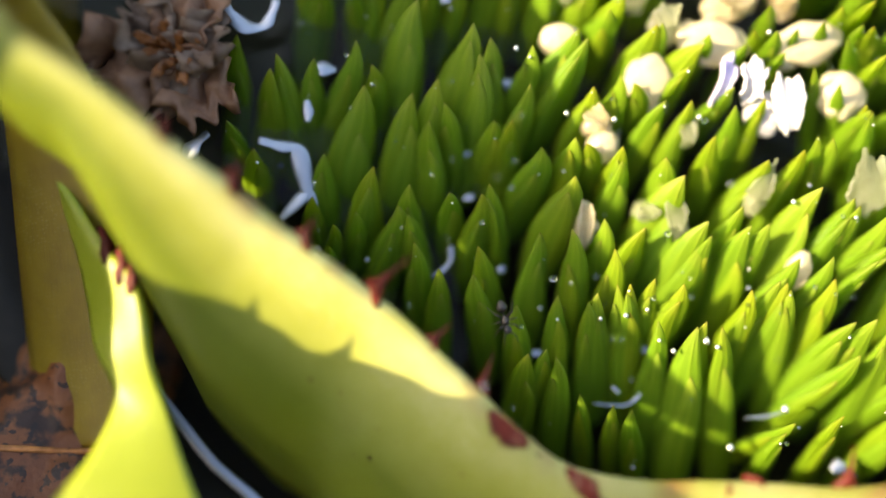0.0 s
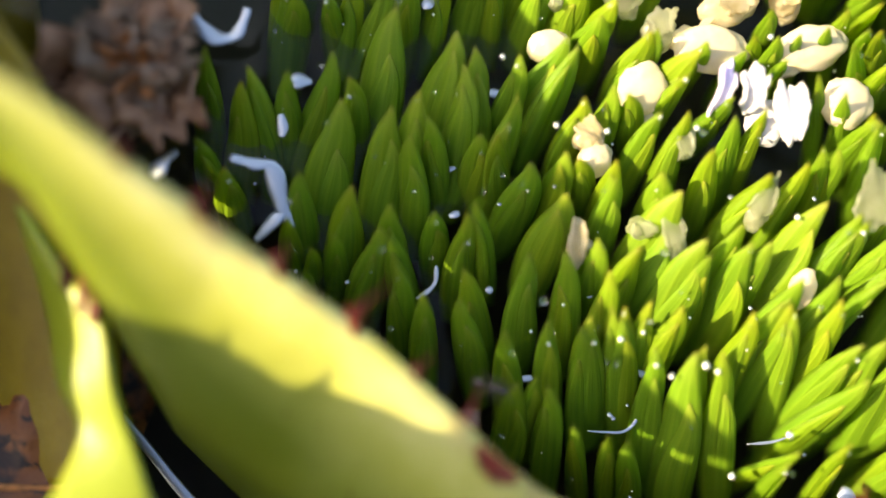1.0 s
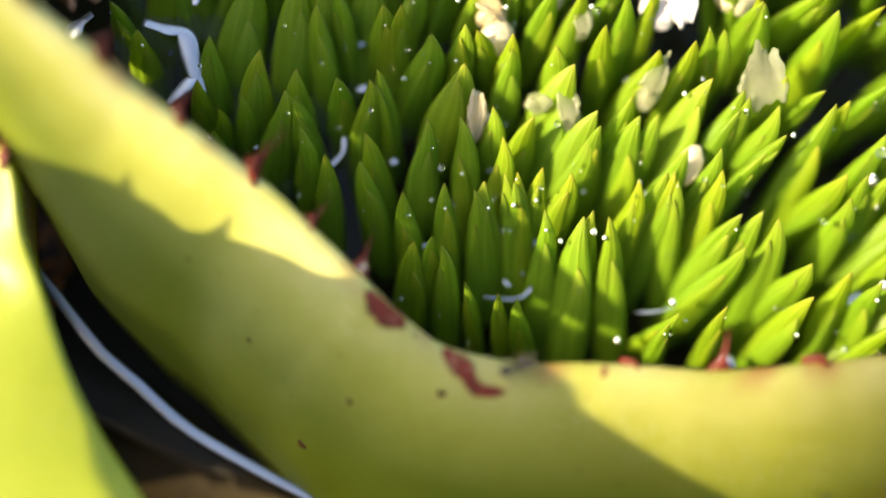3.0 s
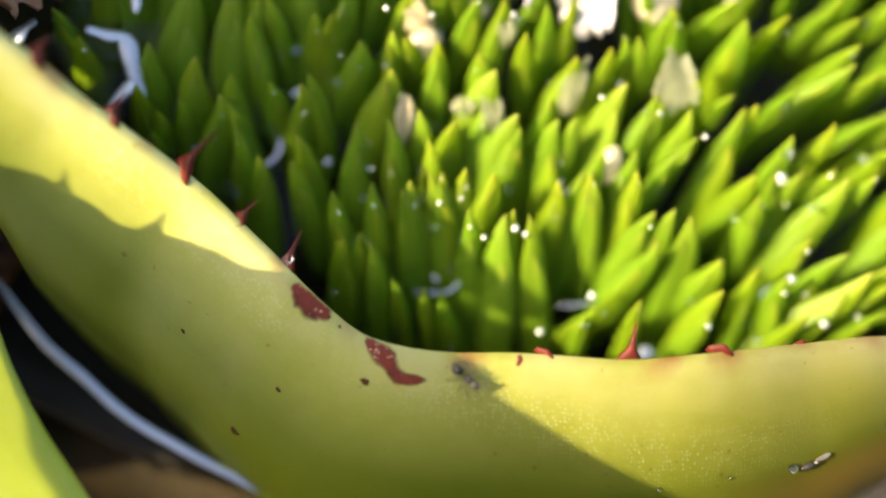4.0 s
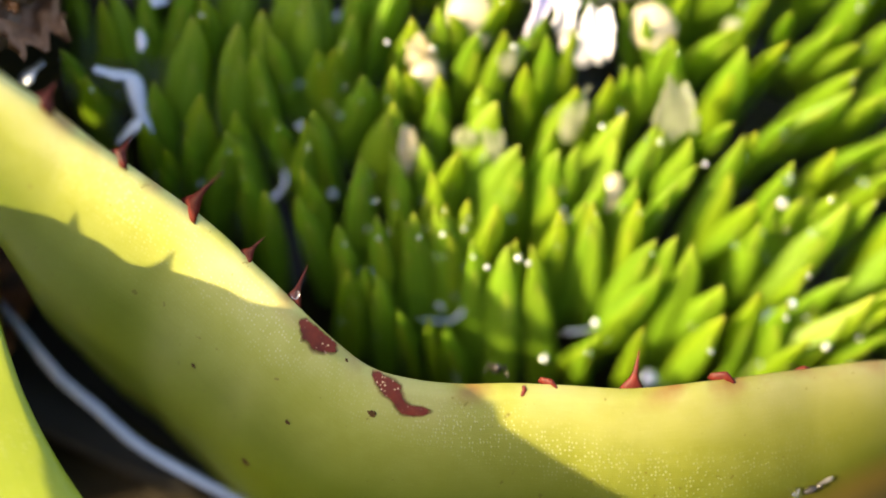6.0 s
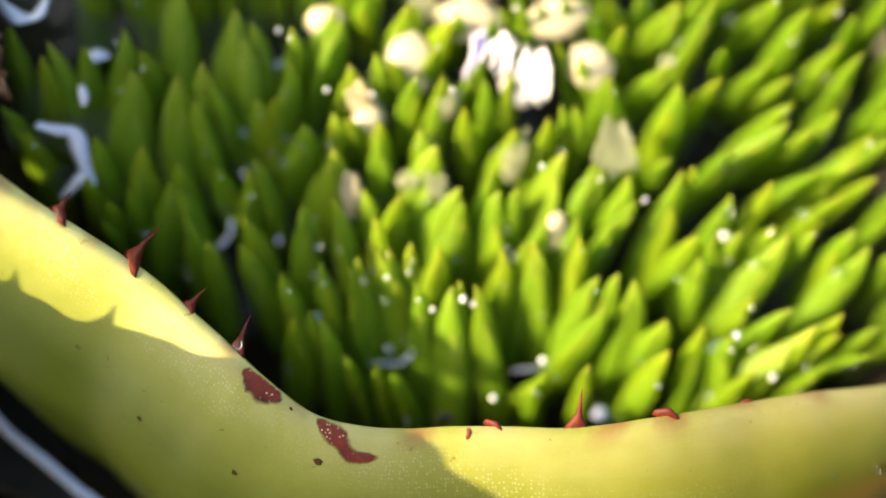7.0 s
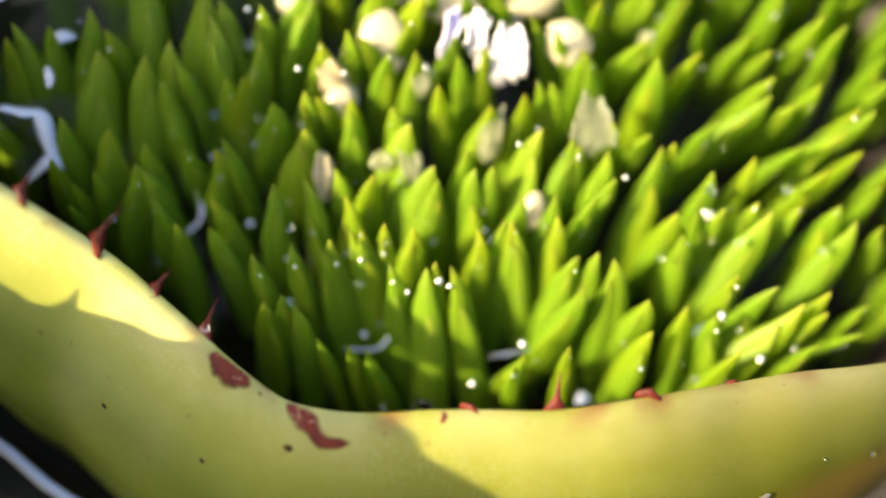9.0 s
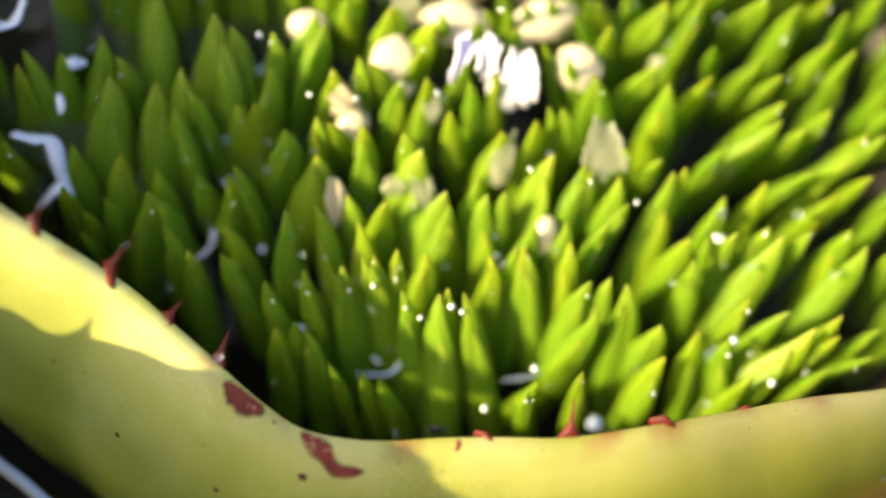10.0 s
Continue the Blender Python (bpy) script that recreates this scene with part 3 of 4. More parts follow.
buds_f = [(-0.90, 0.10, -0.80, -0.17, 0.22),
    (2.66, 0.09, 2.48, -0.35, 0.28),
    (3.68, 0.05, 3.50, 0.08, 0.20),
    (1.08, 0.04, 0.84, -0.38, 0.34),
    (-1.39, 0.04, -1.47, -0.05, 0.15),
    (1.36, 0.01, 1.25, -0.33, 0.28),
    (0.18, 0.00, 0.22, -0.48, 0.23),
    (3.30, -0.01, 3.17, -0.20, 0.21),
    (4.06, -0.02, 4.07, 0.04, 0.19),
    (-0.03, -0.02, -0.08, -0.51, 0.25),
    (1.10, -0.05, 1.05, -0.33, 0.22),
    (-0.86, -0.07, -0.87, -0.47, 0.21),
    (4.31, -0.09, 4.34, -0.08, 0.20),
    (-1.42, -0.09, -1.49, -0.09, 0.13),
    (-0.44, -0.10, -0.31, -0.47, 0.22),
    (2.33, -0.10, 2.12, -0.29, 0.25),
    (3.83, -0.11, 3.67, -0.18, 0.21),
    (-0.70, -0.23, -0.72, -0.66, 0.21),
    (4.17, -0.25, 4.23, -0.25, 0.20)]
buds_g = [(-0.47, -0.27, -0.36, -0.66, 0.24),
    (3.30, -0.30, 3.18, -0.36, 0.23),
    (1.54, -0.33, 1.40, -0.69, 0.29),
    (0.47, -0.34, 0.52, -0.82, 0.18),
    (2.87, -0.34, 3.03, -0.56, 0.23),
    (2.73, -0.34, 2.64, -0.46, 0.27),
    (3.87, -0.35, 3.84, -0.47, 0.25),
    (3.39, -0.36, 3.07, -0.76, 0.31),
    (1.61, -0.38, 1.66, -0.83, 0.20),
    (0.34, -0.39, 0.39, -0.88, 0.27),
    (0.53, -0.39, 0.65, -0.91, 0.23),
    (3.97, -0.46, 3.67, -0.84, 0.29),
    (2.75, -0.48, 2.74, -0.71, 0.25),
    (4.15, -0.50, 4.29, -0.58, 0.17),
    (2.03, -0.58, 1.84, -0.88, 0.29),
    (0.99, -0.60, 0.93, -1.37, 0.31),
    (1.15, -0.60, 1.28, -1.26, 0.24),
    (2.27, -0.61, 2.24, -1.05, 0.29),
    (0.00, -0.72, -0.02, -1.02, 0.20)]
buds_h = [(-0.12, -0.75, -0.19, -1.13, 0.24),
    (0.06, -0.77, 0.09, -1.23, 0.22),
    (2.05, -0.78, 1.79, -1.03, 0.27),
    (2.49, -0.88, 2.38, -1.05, 0.29),
    (4.28, -0.92, 4.24, -1.03, 0.19),
    (2.75, -0.93, 2.77, -1.28, 0.29),
    (3.55, -0.96, 3.00, -1.34, 0.31),
    (0.21, -0.99, 0.32, -1.32, 0.15),
    (3.72, -1.02, 3.46, -1.20, 0.23),
    (0.43, -1.06, 0.52, -1.36, 0.17),
    (2.50, -1.08, 2.30, -1.34, 0.25),
    (0.55, -1.09, 0.67, -1.40, 0.18),
    (1.93, -1.14, 1.93, -1.41, 0.19),
    (3.95, -1.17, 3.81, -1.14, 0.15),
    (1.61, -1.18, 1.44, -1.26, 0.15),
    (3.64, -1.22, 3.53, -1.30, 0.17),
    (1.55, -1.24, 1.56, -1.43, 0.19)]

BUD_ROWS = buds_a + buds_b + buds_c + buds_d + buds_e + buds_f + buds_g + buds_h


def crown(x, y):
    """Level that the bud tips reach."""
    return 1.022 - 0.005 * x + 0.419 * y


def bed(x, y):
    """Level of the water at a place of the cup."""
    return 0.445 - 0.151 * x + 0.490 * y


def ends(row):
    """Foot and tip of a bud."""
    x, y, bx, by, w = row
    return Vector((bx, by, crown(bx, by) - 0.62)), Vector((x, y, crown(x, y)))


PETAL_PLACES = ((1.13, 1.20), (0.75, 1.04), (1.84, 1.21), (2.06, 0.86), (0.42, 0.65), (1.77, -0.16), (0.16, 1.33), (0.91, 0.12), (1.50, 0.34), (0.66, 1.65), (0.88, 1.42), (1.33, 1.54), (1.72, 1.63), (1.17, 1.71), (1.5, 0.8))


def between_rows():
    """Shorter buds in the gaps between the others, where no petal lies."""
    rnd = random.Random(8)
    tips, extra = [(r[0], r[1]) for r in BUD_ROWS], []
    for _ in range(9000):
        x, y = rnd.uniform(-1.6, 4.9), rnd.uniform(-1.0, 3.0)
        if ((x - 1.5) / 3.5) ** 2 + ((y - 0.7) / 2.3) ** 2 > 1:
            continue
        room = 0.19 if y > 1.6 else 0.5 if y < -0.35 and x < 2.6 else 0.25 if x > 2.3 else 0.19 if x > 0.2 else 0.27
        if any(math.hypot(x - a, y - b) < room for a, b in tips) or any(math.hypot(x - a, y - b) < 0.11 for a, b in PETAL_PLACES):
            continue
        near = sorted(BUD_ROWS, key=lambda r: (r[0] - x) ** 2 + (r[1] - y) ** 2)[:4]
        m = [sum(r[k] for r in near) / 4 for k in range(5)]
        low = 0.0 if y > 1.6 else rnd.uniform(0.12, 0.28)
        extra.append((x, y - low, x + m[2] - m[0], y - low + m[3] - m[1], m[4] * 0.9))
        tips.append((x, y))
    return extra


BUD_ROWS = BUD_ROWS + between_rows()


def sepal_mesh(name, bend, hook, keel, twist):
    nz, na = 15, 14
    us = [0, .08, .17, .26, .36, .46, .56, .65, .73, .8, .86, .91, .95, .98, 1.0]
    hw = np.interp(us, [0, .15, .3, .45, .6, .75, .87, .94, 1], [.70, .90, 1.0, 1.0, .93, .72, .44, .24, .03])
    verts, faces, uv = [], [], []
    for k, u in enumerate(us):
        cx = bend * (u * u - u) * 1.3 + hook * (max(0, u - 0.75) ** 2 * 6 - 0.375 * u ** 3)
        cy = 0.12 * (1 - (2 * u - 1) ** 2)
        for j in range(na):
            a = 2 * math.pi * j / na + twist * u
            x, y = math.cos(a), math.sin(a)
            if y < 0:
                y = -(abs(y) ** keel)
            else:
                y = 0.55 * y
            verts.append((0.5 * hw[k] * x + cx, -cy + 0.42 * hw[k] * y, u))
            uv.append((j / na, u))
    for k in range(nz - 1):
        for j in range(na):
            a, b = k * na + j, k * na + (j + 1) % na
            faces.append((a, b, b + na, a + na))
    faces += [tuple(range(na - 1, -1, -1)), tuple(range((nz - 1) * na, nz * na))]
    me = bpy.data.meshes.new(name)
    me.from_pydata(verts, [], faces)
    me.polygons.foreach_set("use_smooth", [True] * len(me.polygons))
    layer = me.uv_layers.new(name="UVMap")
    for loop in me.loops:
        layer.data[loop.index].uv = uv[loop.vertex_index]
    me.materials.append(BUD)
    return me


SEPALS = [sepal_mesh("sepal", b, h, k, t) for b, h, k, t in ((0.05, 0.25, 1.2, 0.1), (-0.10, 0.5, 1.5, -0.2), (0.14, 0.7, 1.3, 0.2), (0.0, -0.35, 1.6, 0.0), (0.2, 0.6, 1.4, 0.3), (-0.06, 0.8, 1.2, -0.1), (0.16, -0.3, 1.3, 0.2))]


def flower_bud(row, rnd):
    x, y, bx, by, w = row
    foot, tip = ends(row)
    way = (tip - foot).normalized()
    root = foot - way * (0.12 + min(0.3, max(0.0, foot.z - bed(foot.x, foot.y))))
    length = (tip - root).length
    front = Vector((rnd.uniform(-0.5, 0.5), -0.75, 0.7))
    side = way.cross(-front).normalized()
    back = way.cross(side)
    turn = Matrix((side, back, way)).transposed()
    if turn.determinant() < 0:
        turn = Matrix((-side, back, way)).transposed()
    thing = new("flower_bud")
    thing.empty_display_size = 0.002
    thing.matrix_world = Matrix.Translation(root * CM) @ turn.to_4x4()
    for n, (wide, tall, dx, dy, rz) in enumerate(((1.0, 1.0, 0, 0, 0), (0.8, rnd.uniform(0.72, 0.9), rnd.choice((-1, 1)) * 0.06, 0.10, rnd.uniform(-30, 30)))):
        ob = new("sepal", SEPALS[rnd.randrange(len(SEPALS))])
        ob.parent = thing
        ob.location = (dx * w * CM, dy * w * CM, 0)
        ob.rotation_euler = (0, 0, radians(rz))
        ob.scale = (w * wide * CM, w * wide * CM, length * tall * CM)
    return tagged(thing, "pointed bright green flower bud standing in water", "flower bud", "buds of the flower head")


# ---- water in the cup ----
def water_sheet():
    xs, ys = np.arange(-4.2, 5.8, 0.05), np.arange(-2.2, 3.6, 0.05)
    gx, gy = np.meshgrid(xs, ys, indexing="ij")
    rise = np.zeros_like(gx)
    for x, y, bx, by, w in BUD_ROWS:
        d = np.hypot(gx - bx, gy - by) - 0.46 * w
        rise = np.maximum(rise, 0.045 * np.exp(-np.maximum(d, 0) / 0.09))
    ripple = np.array([[noise.noise((x * 1.3, y * 1.3, 3.0)) for y in ys] for x in xs]) * 0.012
    z = bed(gx, gy) + rise + ripple - 0.1
    near = np.argmin((gx[..., None] - MARGIN[:, 0]) ** 2 + (gy[..., None] - MARGIN[:, 1]) ** 2, axis=2)
    off = (gx - MARGIN[near, 0]) * OUT[near, 0] + (gy - MARGIN[near, 1]) * OUT[near, 1]
    nx, ny = gx.shape
    verts = np.stack([gx, gy, z], 2).reshape(-1, 3).tolist()
    faces = [(i * ny + j, (i + 1) * ny + j, (i + 1) * ny + j + 1, i * ny + j + 1)
             for i in range(nx - 1) for j in range(ny - 1) if off[i, j] < 0.5]
    ob = put("water", mesh_from("water", verts, faces), WATER)
    return tagged(ob, "still dark water standing in the leaf cup", "water", kind="structure")


water = water_sheet()
rnd = random.Random(11)
for row in BUD_ROWS:
    flower_bud(row, rnd)
tank_leaf()


# ---- floor of the cup and the earth under the plant ----
def bowl():
    grid = []
    for i in range(25):
        a = 2 * math.pi * i / 24
        ring = [(0.9 + math.cos(a) * r * 1.05, 0.7 + math.sin(a) * r * 0.62, (r / 5) ** 4 * 1.1 - 1.3) for r in np.linspace(0.05, 5.0, 14)]
        grid.append([(x, y, z + bed(x, y)) for x, y, z in ring])
    return tagged(put("cup_floor", sheet_mesh("cup_floor", grid, 0.1), SOIL), "dark silt at the bottom of the leaf cup", "silt", kind="structure")


bowl()
gm = bmesh.new()
bmesh.ops.create_grid(gm, x_segments=40, y_segments=40, size=150)
for v in gm.verts:
    v.co.z = -9 + 0.8 * noise.noise(v.co * 0.1)
tagged(part("ground", gm, EARTH, None), "dark brown humus under the plant", "ground", kind="structure")


# ---- other leaves round the cup, some of them added out of view ----
def strap_leaf(name, left, right, crown, mat, label, spines=(), thick=0.07, count=60):
    """A leaf between two margins, arched by crown centimetres across."""
    a, b = smooth_curve(left, count), smooth_curve(right, count)
    thing = empty(name)
    grid = []
    for p, q in zip(a, b):
        n = np.array([0, 0, 1.0])
        grid.append([p + (q - p) * t + n * crown * 4 * t * (1 - t) for t in np.linspace(0, 1, 12)])
    leaf_blade("blade", grid, thick, mat, thing)
    for at, (dx, dy, dz), w in spines:
        base = b[int(at * (count - 1))]
        spine(thing, base, base + np.array((dx, dy, dz)), w)
    return tagged(thing, label, "leaf")


strap_leaf("near_leaf", [(-3.17, 0.34, 1.28), (-3.02, -0.12, 1.06), (-2.96, -0.41, 0.90), (-2.85, -0.74, 0.90), (-2.70, -1.03, 0.85), (-2.78, -1.38, 0.85), (-2.92, -1.60, 0.86), (-3.10, -1.88, 0.84), (-3.24, -2.17, 0.81), (-3.37, -2.45, 0.79)],
           [(-3.06, 0.17, 1.25), (-2.79, -0.17, 1.15), (-2.59, -0.37, 1.16), (-2.50, -0.61, 1.11), (-2.47, -0.83, 1.02), (-2.37, -1.13, 0.85), (-2.19, -1.58, 0.70), (-1.98, -1.96, 0.56), (-1.72, -2.31, 0.46), (-1.44, -2.68, 0.36)], 0.03, LEAF_NEAR,
           "bright yellow-green young leaf rising beside the cup", [(0.12, (0.05, 0.02, 0.02), 0.09), (0.17, (0.06, 0.01, 0.03), 0.09), (0.22, (0.06, 0.01, 0.03), 0.08)], 0.05)
strap_leaf("olive_leaf", [(-3.63, 1.48, 1.98), (-3.52, 1.13, 1.71), (-3.47, 0.54, 1.32), (-3.49, -0.06, 0.87), (-3.50, -0.67, 0.41), (-3.47, -1.21, -0.01)],
           [(-3.22, 1.25, 2.12), (-2.90, 0.85, 1.72), (-2.66, 0.26, 1.22), (-2.60, -0.10, 0.92), (-2.62, -0.72, 0.56), (-2.60, -1.25, 0.30)],
           0.12, LEAF_OLIVE, "olive-brown old bromeliad leaf in shade")
strap_leaf("old_leaf", [(-4.11, 2.00, 1.79), (-3.79, 1.66, 1.52), (-3.53, 1.34, 1.25), (-3.35, 1.18, 1.07)], [(-3.52, 2.38, 1.74), (-3.30, 1.87, 1.40), (-3.29, 1.54, 1.13), (-3.15, 1.30, 0.90)],
           0.1, LEAF_OLIVE, "olive-brown old leaf behind the curled leaf")
strap_leaf("side_leaf", [(-4.8, -2.6, -0.5), (-4.8, -0.8, -0.5), (-4.9, 1.0, -0.5), (-4.9, 3.0, -0.5), (-4.6, 6.0, -0.5)], [(-5.2, -2.6, 2.3), (-5.2, -1.0, 2.75), (-5.4, -0.2, 3.2), (-5.5, 0.64, 3.8), (-5.5, 3.0, 3.45), (-5.2, 6.4, 3.2)],
           -0.2, LEAF_OLD, "tall shaded olive leaf beside the cup")
strap_leaf("shading_leaf", [(-4.2, 0.6, 1.5), (-4.2, -0.5, 2.3), (-4.2, -1.0, 2.3), (-4.2, -1.25, 2.22), (-4.2, -1.6, 2.16), (-4.2, -2.1, 2.16), (-4.2, -2.6, 2.16), (-4.2, -3.6, 2.4)],
           [(-4.2, 0.60, 2.17), (-4.2, -0.53, 2.52), (-4.2, -0.69, 2.55), (-4.2, -0.87, 2.68), (-4.2, -0.94, 2.80), (-4.2, -1.03, 2.82), (-4.2, -1.13, 2.87), (-4.2, -1.25, 2.88), (-4.2, -1.32, 3.00), (-4.2, -1.48, 3.22), (-4.2, -1.63, 3.35), (-4.2, -1.71, 3.53), (-4.2, -1.76, 3.57), (-4.2, -2.13, 3.88), (-4.2, -2.49, 4.18), (-4.2, -2.65, 4.17), (-4.2, -2.81, 4.25), (-4.2, -3.04, 4.37), (-4.2, -3.28, 4.53), (-4.2, -3.45, 4.66), (-4.2, -3.75, 4.91)],
           0.0, LEAF_OLD, "dark olive outer leaf shading the cup", [(0.337, (0.0, 0.09, 0.12), 0.06), (0.407, (0.0, 0.10, 0.16), 0.07)], count=120)
# unseen strip, shaped so that its shadow edge falls across the buds
strap_leaf("bud_shading_leaf", [(-4.5, -2.15, 4.20), (-4.5, -1.95, 3.98), (-4.5, -1.70, 3.79), (-4.5, -1.40, 3.69), (-4.5, -1.08, 3.60), (-4.5, -0.6, 3.52), (-4.5, -0.1, 3.53), (-4.5, 0.3, 3.5), (-4.5, 0.9, 3.3), (-4.5, 2.0, 2.6), (-4.5, 4.0, 1.0)],
           [(-4.5, -2.20, 4.30), (-4.5, -1.83, 4.25), (-4.5, -1.62, 4.17), (-4.5, -1.06, 4.18), (-4.5, -0.82, 4.27), (-4.5, -0.57, 4.34), (-4.5, -0.05, 4.42), (-4.5, 0.5, 4.46), (-4.5, 1.2, 4.46), (-4.5, 4.0, 3.8)],
           0.0, LEAF_OLD, "olive leaf tip added out of view to shade the buds")
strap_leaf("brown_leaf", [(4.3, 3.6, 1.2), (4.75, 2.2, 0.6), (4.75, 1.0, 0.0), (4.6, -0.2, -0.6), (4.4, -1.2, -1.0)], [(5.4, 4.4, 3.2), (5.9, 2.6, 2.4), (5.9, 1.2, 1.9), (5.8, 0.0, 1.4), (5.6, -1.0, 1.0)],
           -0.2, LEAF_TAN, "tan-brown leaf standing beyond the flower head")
# added beyond the view to hold back low sky at the far side
strap_leaf("unseen_back_leaf", [(-5.6, 4.4, -0.6), (-5.8, 5.2, 2.0), (-6.0, 5.8, 4.0), (-5.8, 6.0, 5.4)], [(6.4, 5.4, -0.6), (6.8, 6.0, 2.0), (7.0, 6.4, 4.0), (6.6, 6.6, 5.4)],
           0.0, LEAF_OLD, "broad olive leaf added out of view at the far side of the cup")
# never in view: added to keep sky light off the curled leaf's flank
strap_leaf("unseen_front_leaf", [(-6.0, -4.6, -1.0), (-6.4, -5.4, 1.0), (-6.8, -6.2, 3.0), (-6.8, -6.8, 4.5), (-6.4, -7.4, 5.6)], [(8.5, -3.0, -1.0), (8.9, -3.8, 1.0), (9.3, -4.6, 3.0), (9.2, -5.4, 4.5), (8.8, -6.2, 5.6)],
           0.0, LEAF_SHADED, "broad dark leaf added out of view to block sky light")
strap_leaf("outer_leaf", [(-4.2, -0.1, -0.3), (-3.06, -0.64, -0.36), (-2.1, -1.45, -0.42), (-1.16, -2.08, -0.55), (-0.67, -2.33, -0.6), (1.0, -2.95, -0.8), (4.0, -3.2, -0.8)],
           [(-4.6, -1.2, 0.0), (-3.4, -1.8, -0.1), (-2.5, -2.5, -0.2), (-1.5, -3.1, -0.3), (-0.9, -3.4, -0.4), (1.0, -4.0, -0.6), (4.0, -4.2, -0.6)], -0.25, LEAF_SHADED,
           "outer leaf below the cup, coloured near black for the shaded gap")


# ---- spent flowers and petals among the buds ----
def lump(parent, name, at, size, turn, mat, rough, seed, label=""):
    """A folded, swollen petal: rounded, creased and uneven."""
    bm = bmesh.new()
    bmesh.ops.create_icosphere(bm, subdivisions=4, radius=0.5)
    off = Vector((seed * 3.7, seed * 1.3, seed * 7.1))
    for v in bm.verts:
        d = v.co.normalized()
        k = 1 + rough * noise.fractal(d * 1.7 + off, 1.0, 2.0, 4) - 0.28 * math.exp(-((d.y + 0.3 * d.x + 0.1 * math.sin(4 * d.z)) / 0.16) ** 2) * max(0, d.z + 0.3)
        v.co = Vector((v.co.x * size[0], v.co.y * size[1], v.co.z * size[2])) * k
    bm.transform(Matrix.Translation(at) @ turn.to_4x4())
    return part(name, bm, mat, parent, label)


def ruffled_petal(parent, at, wide, tall, turn, mat, seed, label):
    """A thin upright petal with a torn, wavy rim."""
    rnd = random.Random(seed)
    p = [rnd.uniform(0, 6) for _ in range(4)]
    grid = []
    for i in range(15):
        a = i / 14 * 2 - 1
        top = 1 + 0.14 * math.sin(5 * a + p[0]) + 0.1 * math.sin(11 * a + p[1]) - 0.35 * a * a
        row = []
        for j in range(11):
            b = j / 10
            x = a * wide * 0.5 * (0.8 + 0.25 * math.sin(b * 3 + p[3]) + 0.06 * math.sin(17 * b + p[0]))
            row.append(Matrix.Translation(at) @ turn.to_4x4() @ Vector((x, 0.10 * wide * math.sin(3 * a + p[2] + 2 * b) - 0.25 * wide * a * a + 0.3 * tall * (b - 0.5) ** 2, (b - 0.4) * tall * top)))
        grid.append(row)
    me = sheet_mesh("petal", grid, 0.022)
    return put("petal", me, mat, parent, label)


def spent_flower(x, y, w, h, tilt, mat, seed, label):
    """Two or three limp petals folded over one another, leaning like the buds."""
    rnd = random.Random(seed)
    thing = empty("spent_flower")
    turn = Euler((radians(-58), 0, 0)).to_matrix() @ Euler((0, radians(tilt), 0)).to_matrix()
    z = crown(x, y) - 0.26
    ragged = mat is not CREAM
    lump(thing, "petal", (x, y, z), (w * 0.85, 0.17, h * 0.85), turn, mat, 0.2 if ragged else 0.12, seed)
    for k in range(rnd.choice((2, 3)) if ragged else 1):
        off = turn @ Vector((w * rnd.uniform(-0.34, 0.34), rnd.uniform(-0.03, 0.05), h * rnd.uniform(-0.34, 0.28)))
        lump(thing, "petal", Vector((x, y, z)) + off, (w * rnd.uniform(0.4, 0.65), 0.12, h * rnd.uniform(0.35, 0.6)), turn @ Euler((0, radians(rnd.uniform(-50, 50)), 0)).to_matrix(), mat, 0.18, seed + 50 + k)
    if ragged:
        off = turn @ Vector((w * rnd.uniform(-0.2, 0.2), -0.09, h * rnd.uniform(-0.1, 0.2)))
        ruffled_petal(thing, Vector((x, y, z)) + off, w * rnd.uniform(0.5, 0.8), h * rnd.uniform(0.5, 0.8), turn @ Euler((radians(rnd.uniform(-20, 20)), radians(rnd.uniform(-50, 50)), 0)).to_matrix(), mat, seed + 80, "")
    return tagged(thing, label, "flower")


CREAMY = "swollen cream flower petals wedged between green buds"
SODDEN = "sodden amber-cream flower remains stuck to green buds"
for n, row in enumerate([(1.22, 1.29, 0.60, 0.38, 8), (0.77, 1.06, 0.40, 0.42, 25), (1.88, 1.29, 0.58, 0.36, -8), (2.10, 0.95, 0.38, 0.42, -30), (0.44, 0.63, 0.26, 0.30, 30), (1.77, -0.16, 0.19, 0.34, 15), (0.16, 1.33, 0.34, 0.26, 0)]):
    spent_flower(*row, CREAM, n + 1, CREAMY)
for n, row in enumerate([(0.30, 0.12, 0.15, 0.42, 8), (0.40, 0.78, 0.24, 0.26, 0), (1.33, 1.54, 0.46, 0.26, -6), (1.72, 1.63, 0.24, 0.36, 0)]):
    spent_flower(*row, WET, n + 21, SODDEN)
for n, row in enumerate([(0.66, 1.65, 0.34, 0.32, -25), (0.88, 1.42, 0.28, 0.24, -35), (0.93, 0.13, 0.20, 0.40, -10), (1.49, 0.33, 0.20, 0.36, 12), (0.73, 0.22, 0.22, 0.18, 10), (1.03, 0.73, 0.16, 0.28, 10), (1.17, 1.71, 0.22, 0.19, 0), (2.67, 0.96, 0.09, 0.13, 10), (0.21, 1.61, 0.14, 0.16, 0)]):
    spent_flower(*row, GLASSY, n + 31, "glassy pale green-white petal remains stuck between buds")


